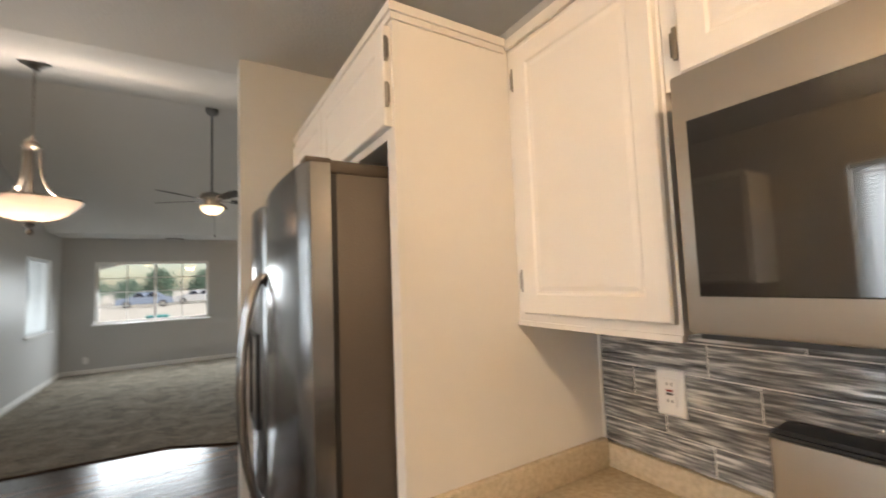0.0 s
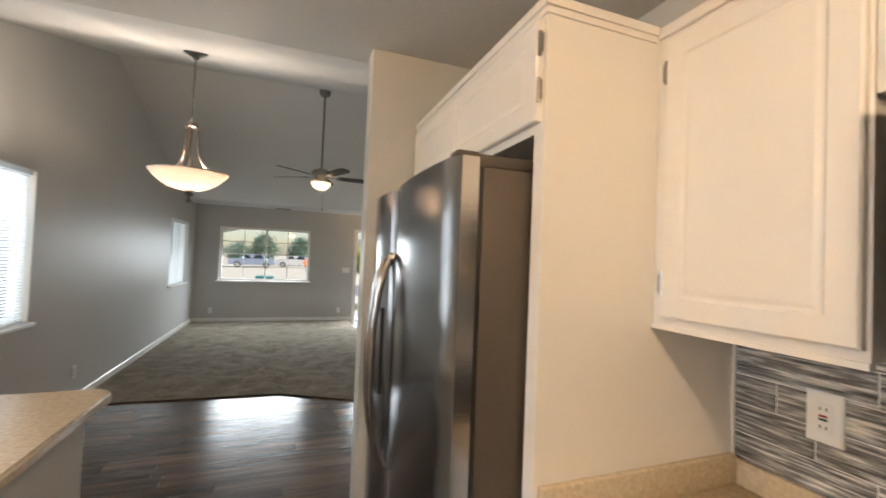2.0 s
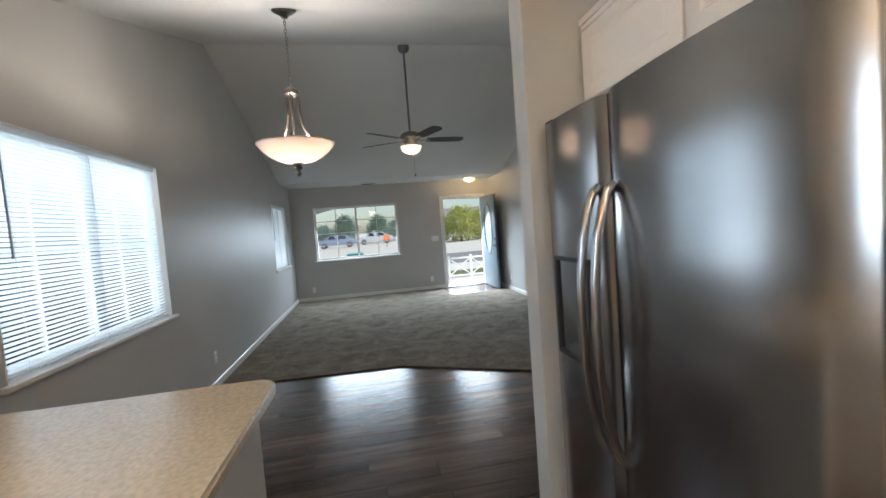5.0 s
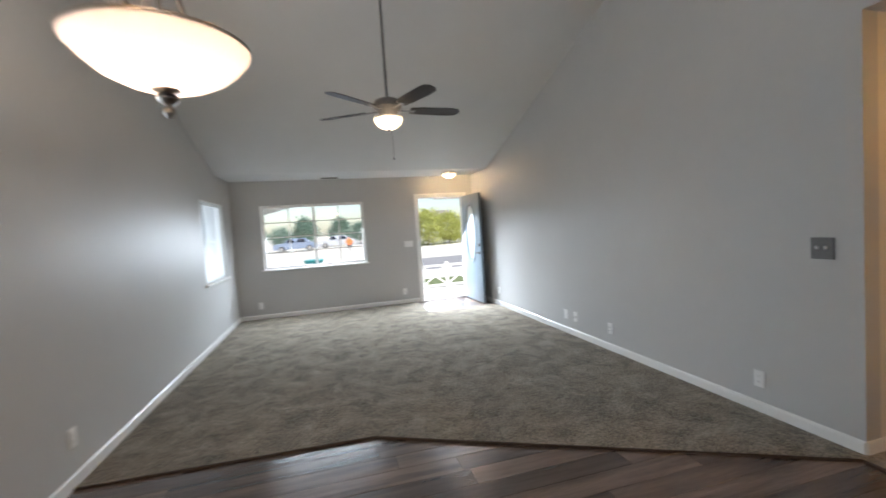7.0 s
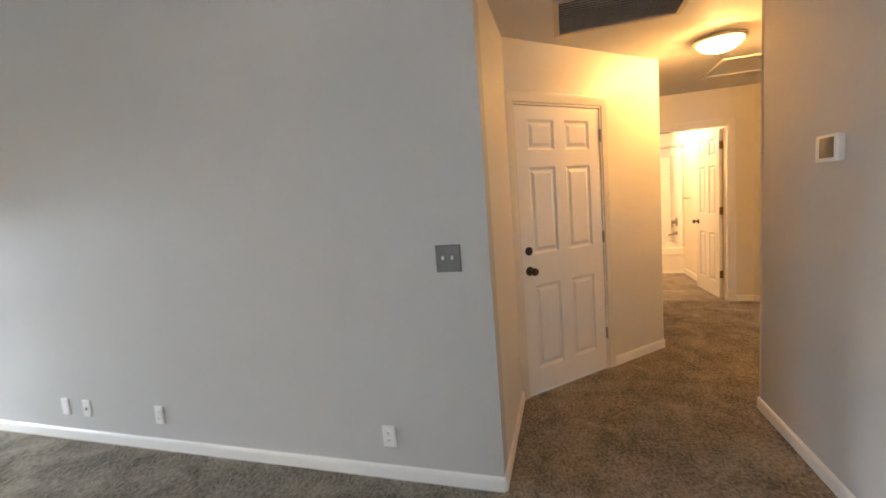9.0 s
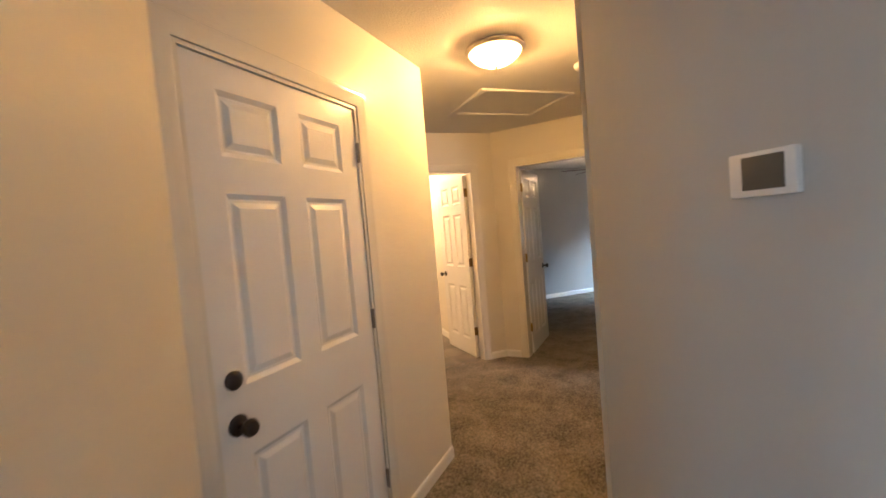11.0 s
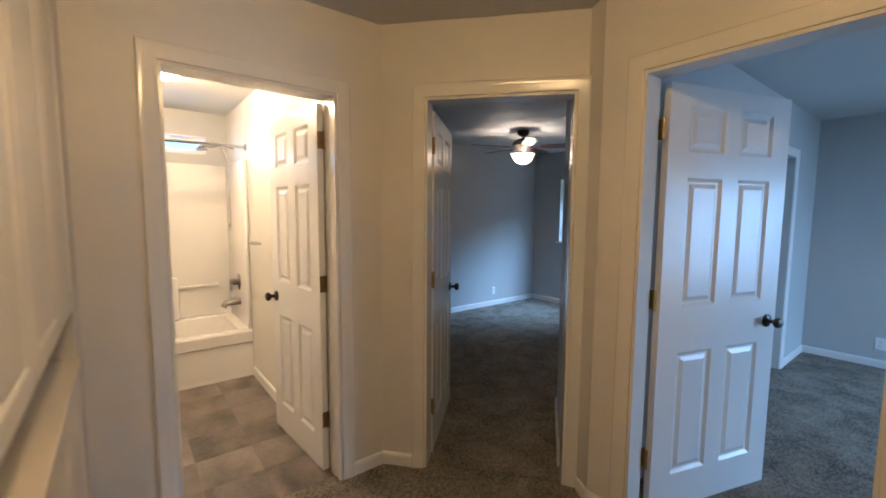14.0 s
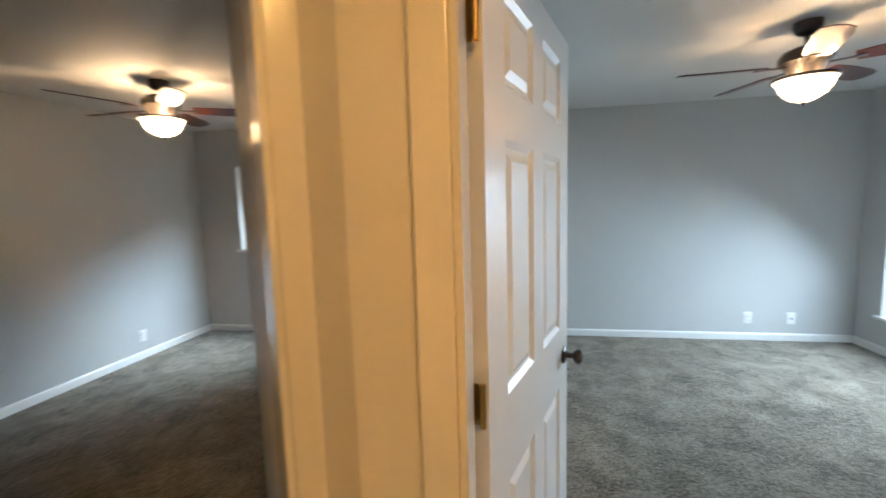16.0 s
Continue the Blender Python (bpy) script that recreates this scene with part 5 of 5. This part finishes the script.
part("bar", bm, CHROME, rk, smooth=True)
for x in (-0.06, 0.06):
    bm = bmesh.new()
    tube(bm, [(x, 0.0, 0), (x, 0.05, 0)], 0.011)
    part("post", bm, CHROME, rk, smooth=True)
tl = thing("toilet", 7.66, 2.94, 0, 0, "white ceramic toilet beside the tub", "toilet")
bm = bmesh.new()
lathe(bm, [(0.11, 0.0), (0.10, 0.10), (0.12, 0.22), (0.17, 0.34), (0.185, 0.38), (0.17, 0.39), (0.0, 0.39)], 32)
bmesh.ops.scale(bm, vec=(1, 1.4, 1), verts=bm.verts)
bmesh.ops.translate(bm, vec=(0, -0.58, 0), verts=bm.verts)
part("bowl", bm, TUB, tl, smooth=True)
bm = bmesh.new()
lathe(bm, [(0.185, 0.392), (0.19, 0.402), (0.185, 0.418), (0.0, 0.424)], 32)
bmesh.ops.scale(bm, vec=(1, 1.4, 1), verts=bm.verts)
bmesh.ops.translate(bm, vec=(0, -0.58, 0), verts=bm.verts)
part("seat_lid", bm, TUB, tl, smooth=True)
block("tank", (-0.21, 0.21, -0.20, 0.0, 0.38, 0.74), TUB, tl, 0.02)
block("base", (-0.10, 0.10, -0.50, -0.05, 0.0, 0.38), TUB, tl, 0.03)

# ---------------------------------------------------------------- outside
bm = bmesh.new()
box(bm, -400, 400, -400, 400, -0.40, -0.20)
structure("ground", bm, material("pale_gravel", (0.42, 0.40, 0.36), 0.95, scale=2, bump=0.4), "pale gravel ground around the house", "ground")
bm = bmesh.new()
box(bm, -3.2, 4.2, FAR + 0.14, 12.0, -0.25, -0.03)
structure("porch_floor", bm, CONCRETE, "pale concrete porch slab", "porch")
bm = bmesh.new()
box(bm, -60, 60, 12.0, 17.5, -0.3, -0.17)
structure("pavement", bm, CONCRETE, "pale concrete pavement in front of the porch", "pavement")
bm = bmesh.new()
box(bm, 1.3, 6.0, 12.02, 14.6, -0.3, -0.155)
structure("lawn", bm, GRASS, "small green lawn in front of the porch railing", "lawn")
bm = bmesh.new()
box(bm, -200, 200, 17.5, 24, -0.3, -0.185)
structure("road", bm, ASPHALT, "sunlit gray asphalt street", "road")
bm = bmesh.new()
pts = []
for i in range(17):
    u = i / 16
    pts.append((-2.3 + 4.7 * u, 1.55 + 0.62 * math.sin(math.pi * min(u, 0.5)) ** 0.7))
for x0, x1 in ((-2.6, -2.3), (3.4, 3.7)):
    box(bm, x0, x1, 11.6, 11.8, -0.03, 2.75)
for (xa, za), (xb, zb) in zip(pts, pts[1:]):
    lo = [bm.verts.new(c) for c in ((xa, 11.6, za), (xb, 11.6, zb), (xb, 11.8, zb), (xa, 11.8, za))]
    hi = [bm.verts.new((v.co.x, v.co.y, 2.75)) for v in lo]
    bm.faces.new(lo), bm.faces.new(hi[::-1])
    for i in range(4):
        bm.faces.new((lo[i], hi[i], hi[(i + 1) % 4], lo[(i + 1) % 4]))
box(bm, 2.4, 3.4, 11.6, 11.8, 2.12, 2.75)
structure("porch_arch", bm, STUCCO, "white stucco porch beam with arched opening", "porch")
bm = bmesh.new()
box(bm, -3.2, 4.2, FAR + 0.145, 12.1, 2.75, 2.9)
structure("porch_roof", bm, STUCCO, "white porch ceiling", "porch")
rl = thing("porch_railing", 1.98, 11.70, -0.03, 0, "white wooden porch railing with crossed braces", "railing")
for x in (0.0, 0.62, 1.24):
    block("post", (x - 0.03, x + 0.03, -0.03, 0.03, 0.0, 0.62), WHITE, rl)
for z in (0.06, 0.54):
    block("rail", (0.03, 1.21, -0.018, 0.018, z - 0.022, z + 0.022), WHITE, rl)
for x in (0.03, 0.65):
    for s in (0, 1):
        bm = bmesh.new()
        tube(bm, [(x, 0, 0.08 if s else 0.52), (x + 0.56, 0, 0.52 if s else 0.08)], 0.02, 4)
        part("brace", bm, WHITE, rl)


def tree(x, y, height, spread, seed, label, clumps=260, low=0.30, leaf=LEAF):
    rng = random.Random(seed)
    ob = thing("tree", x, y, -0.21, 0, label, "tree")
    bm = bmesh.new()
    for i in range(7):
        a, up = i * 2.4 + rng.random(), height * (0.35 + 0.08 * i)
        base = height * 0.30
        out = spread * rng.uniform(0.4, 0.75)
        tube(bm, [(0, 0, base * 0.9), (out * 0.4 * math.cos(a), out * 0.4 * math.sin(a), (base + up) / 2), (out * math.cos(a), out * math.sin(a), up)], 0.05 * height / 5, 6)
    lathe(bm, [(0.16 * height / 5, 0), (0.11 * height / 5, height * 0.2), (0.08 * height / 5, height * 0.45), (0.03, height * 0.8)], 10)
    part("trunk", bm, BARK, ob, smooth=True)
    verts, faces = [], []
    for i in range(clumps):
        a, h = rng.uniform(0, 6.283), rng.uniform(low, 1.0)
        reach = spread * math.sin(math.pi * (0.12 + 0.86 * (h - low) / (1 - low))) ** 0.6 * rng.uniform(0.35, 1.05)
        c = Vector((reach * math.cos(a), reach * math.sin(a), h * height))
        for k in range(14):
            p = c + Vector([rng.gauss(0, 0.075 * height) for _ in range(3)])
            u = Vector([rng.gauss(0, 1) for _ in range(3)]).normalized() * 0.035 * height
            v = Vector([rng.gauss(0, 1) for _ in range(3)]).normalized() * 0.022 * height
            n = len(verts)
            verts += [p - u, p + v, p + u, p - v]
            faces.append((n, n + 1, n + 2, n + 3))
    me = bpy.data.meshes.new("crown")
    me.from_pydata(verts, [], faces)
    me.materials.append(leaf)
    crown = new("crown", me)
    crown.parent = ob
    return ob


for x, y, h, w, seed in ((8.9, 40, 3.2, 1.9, 3), (11.4, 41, 2.9, 1.7, 4), (7.0, 42, 2.5, 1.6, 6), (13.6, 42, 2.7, 1.8, 7)):
    tree(x, y, h, w, seed, "sunlit yellow-green tree across the street", low=0.10)
for x, y, h, w, seed in ((1.45, 60, 3.5, 1.5, 8), (-3.1, 60, 3.8, 1.6, 5), (-6.8, 66, 2.8, 1.9, 9), (4.6, 68, 3.0, 2.2, 11), (-11.5, 70, 3.2, 2.4, 12)):
    tree(x, y, h, w, seed, "leafy green tree far down the street", low=0.2, leaf=HAZELEAF)
tree(8.6, -8.5, 4.6, 2.2, 14, "leafy green tree behind the house")


def car(x, y, mat, label):
    ob = thing("car", x, y, -0.185, 0, label, "car", "parked cars")
    side = [(-2.2, 0.30), (-2.25, 0.75), (-2.0, 0.88), (-1.2, 0.98), (-0.6, 1.42), (0.9, 1.45), (1.6, 0.98), (2.15, 0.90), (2.25, 0.35)]
    bm = bmesh.new()
    a = [[bm.verts.new((px, py * (0.86 if pz > 1.2 else 1), pz)) for px, pz in side] for py in (-0.88, 0.88)]
    bm.faces.new(a[0]), bm.faces.new(a[1][::-1])
    for i in range(len(side)):
        j = (i + 1) % len(side)
        bm.faces.new((a[0][i], a[1][i], a[1][j], a[0][j]))
    part("body", bm, mat, ob)
    for x0, x1 in ((-0.95, -0.05), (0.05, 1.15)):
        for s in (-1, 1):
            bm = bmesh.new()
            vs = [bm.verts.new((px, s * (0.895 - 0.12 * (pz - 0.98) / 0.44), pz)) for px, pz in ((x0, 1.0), (x1, 1.0), (x1 - 0.25, 1.36), (x0 + 0.30, 1.36))]
            bm.faces.new(vs)
            part("side_window", bm, BLACKGLASS, ob)
    for px in (-1.4, 1.4):
        for s in (-1, 1):
            bm = bmesh.new()
            lathe(bm, [(0.20, -0.1), (0.32, -0.1), (0.33, 0.0), (0.32, 0.1), (0.20, 0.1)], 20)
            bmesh.ops.transform(bm, matrix=pose(px, s * 0.82, 0.33, 90), verts=bm.verts)
            w = part("wheel", bm, BLACK, ob, smooth=True)
            bm = bmesh.new()
            lathe(bm, [(0.20, -0.105), (0.20, 0.105)], 16)
            bmesh.ops.transform(bm, matrix=pose(px, s * 0.82, 0.33, 90), verts=bm.verts)
            part("rim", bm, CHROME, w)
    return ob


car(0.8, 53.0, CARPAINT, "silver sedan parked across the street")
car(-3.6, 49.0, material("blue_car_paint", (0.19, 0.235, 0.32), 0.25), "blue sedan parked across the street")
sg = thing("road_sign", 1.6, 40.0, -0.21, 0, "orange diamond road sign on a post across the street", "sign")
bm = bmesh.new()
prism(bm, [(0.0, -0.38), (0.38, 0.0), (0.0, 0.38), (-0.38, 0.0)], -0.01, 0.01)
bmesh.ops.transform(bm, matrix=pose(0, -0.05, 0.9, 90), verts=bm.verts)
part("board", bm, ORANGE, sg)
block("post", (-0.03, 0.03, -0.035, 0.025, 0.0, 1.1), PEWTER, sg)
bn = thing("wheelie_bin", -0.6, 14.6, -0.17, 0, "teal plastic wheelie bin on the pavement", "bin")
bm = bmesh.new()
prism(bm, [(-0.24, -0.26), (0.24, -0.26), (0.24, 0.26), (-0.24, 0.26)], 0.02, 0.85)
part("body", bm, TEAL, bn)
block("lid", (-0.27, 0.27, -0.29, 0.29, 0.85, 0.90), TEAL, bn, 0.01)
for i, x in enumerate((-34, -20, 12, 26)):
    hs = thing("house", x, 62, -0.21, 0, "pale single-storey house across the street", "house", "houses across the street")
    block("wall", (-5, 5, -3.5, 3.5, 0.0, 2.7), STUCCO, hs)
    bm = bmesh.new()
    vs = [bm.verts.new(c) for c in ((-5.4, -4, 2.7), (5.4, -4, 2.7), (5.4, 4, 2.7), (-5.4, 4, 2.7), (-5.4, 0, 4.2), (5.4, 0, 4.2))]
    for f in ((0, 1, 5, 4), (3, 4, 5, 2), (0, 4, 3), (1, 2, 5), (0, 3, 2, 1)):
        bm.faces.new([vs[k] for k in f])
    part("roof", bm, material("roof_shingle", (0.16, 0.14, 0.13), 0.9), hs)
    for wx in (-3.4, -0.6, 2.2):
        w = block("window", (wx, wx + 1.3, -3.53, -3.49, 1.0, 2.1), WHITE, hs)
        block("pane", (wx + 0.08, wx + 1.22, -3.55, -3.532, 1.08, 2.02), BLACKGLASS, w)
nb = thing("neighbour_house", -7.5, 4.0, -0.21, 0, "pale siding wall of the neighbouring house", "house")
block("wall", (-3.0, 0.0, -9.0, 9.0, 0.0, 3.6), STUCCO, nb)
for wy in (-1.4, 3.6):
    w = block("window", (-0.01, 0.02, wy, wy + 1.2, 1.0, 2.1), WHITE, nb)
    block("pane", (0.021, 0.03, wy + 0.08, wy + 1.12, 1.08, 2.02), BLACKGLASS, w)
block("roof", (-3.4, 0.03, -9.3, 9.3, 3.6, 3.8), material("brown_roof", (0.14, 0.12, 0.11), 0.9), nb)
bm = bmesh.new()
box(bm, 3.0, 12.0, -6.6, -6.5, -0.2, 1.7)
structure("fence", bm, STUCCO, "pale garden fence behind the house", "fence")

# ---------------------------------------------------------------- pieces: tiles and planks
bm = bmesh.new()
box(bm, 1.296, 1.3028, -1.60, 0.929, 0.979, 1.352)
backing = structure("backsplash", bm, GROUT, "glass-tile backsplash streaked gray, black and white", "backsplash")
trim_bm = bmesh.new()
box(trim_bm, 1.289, 1.3025, 0.9235, 0.9288, 0.979, 1.352)
trim = part("edge_trim", trim_bm, WHITE, backing)


def tile_mesh(length, high):
    b = bmesh.new()
    rect_rings(b, 0.0, length, 0.0, high, [(0, 0.0), (0, -0.0018), (0.0015, -0.0032), (0.002, -0.0032)])
    return mesh_of("tile", b, TILE)


cuts = {}
for row, (z, first) in enumerate(((0.974, 0.622), (1.053, 0.734), (1.132, 0.818), (1.211, 0.622), (1.290, 0.734))):
    y = first + 0.30
    low, top = max(z, 0.980), min(z + 0.079, 1.352)
    while y > -1.3:
        start = min(y, 0.923)
        length = 0.30 - (y - start)
        if length > 0.02:
            key = (round(length, 3), round(top - low, 3))
            if key not in cuts:
                cuts[key] = tile_mesh(length - 0.0034, top - low - 0.0034)
            o = new("tile", cuts[key])
            o.parent = backing
            o.matrix_local = pose(1.296, start, low, 0, 0, -90)
        y -= 0.30

def plank_mesh(length):
    b = bmesh.new()
    rect = [(0.0008, 0.0008), (length - 0.0008, 0.0008), (length - 0.0008, 0.1512), (0.0008, 0.1512)]
    low = [b.verts.new((x, y, -0.006)) for x, y in rect]
    mid = [b.verts.new((x, y, -0.0012)) for x, y in rect]
    high = [b.verts.new((x + (0.0012 if x < 0.01 else -0.0012), y + (0.0012 if y < 0.1 else -0.0012), 0.0)) for x, y in rect]
    for p, q in ((low, mid), (mid, high)):
        for i in range(4):
            b.faces.new((p[i], p[(i + 1) % 4], q[(i + 1) % 4], q[i]))
    b.faces.new(high)
    return mesh_of("plank", b, PLANK)


rng = random.Random(4)
planks = {}
y = SOUTH
while y < 4.95:
    x, length = L + 0.003, rng.uniform(0.15, 1.2)
    edge = 2.665 if y > 2.02 else 1.30
    while x < edge - 0.02:
        length = round(min(length, edge - x), 2)
        if length not in planks:
            planks[length] = plank_mesh(length)
        o = new("plank", planks[length])
        o.parent, o.location = floor, (x, y, 0.0)
        x, length = x + length, 1.22
    y += 0.152
for row in range(7):
    x, length = 1.432, (0.7, 1.1, 0.4, 0.9, 0.55, 1.2, 0.8)[row]
    while x < 2.66:
        length = round(min(length, 2.674 - x), 2)
        if length not in planks:
            planks[length] = plank_mesh(length)
        o = new("plank", planks[length])
        o.parent, o.location = landing, (x, 8.802 + row * 0.152, 0.0)
        x, length = x + length, 1.22
b = bmesh.new()
rect_rings(b, 0.0, 0.3045, 0.0, 0.3045, [(0, 0.0), (0, -0.0035), (0.0006, -0.004)])
bmesh.ops.rotate(b, matrix=Matrix.Rotation(radians(-90), 3, "X"), verts=b.verts)
bath_tile = mesh_of("vinyl_tile", b, BATHFLOOR)
for i in range(9):
    for j in range(6):
        o = new("vinyl_tile", bath_tile)
        o.parent, o.location = bathfloor, (6.37 + 0.305 * i, 1.372 + 0.305 * (j + 1) - 0.305, -0.002)
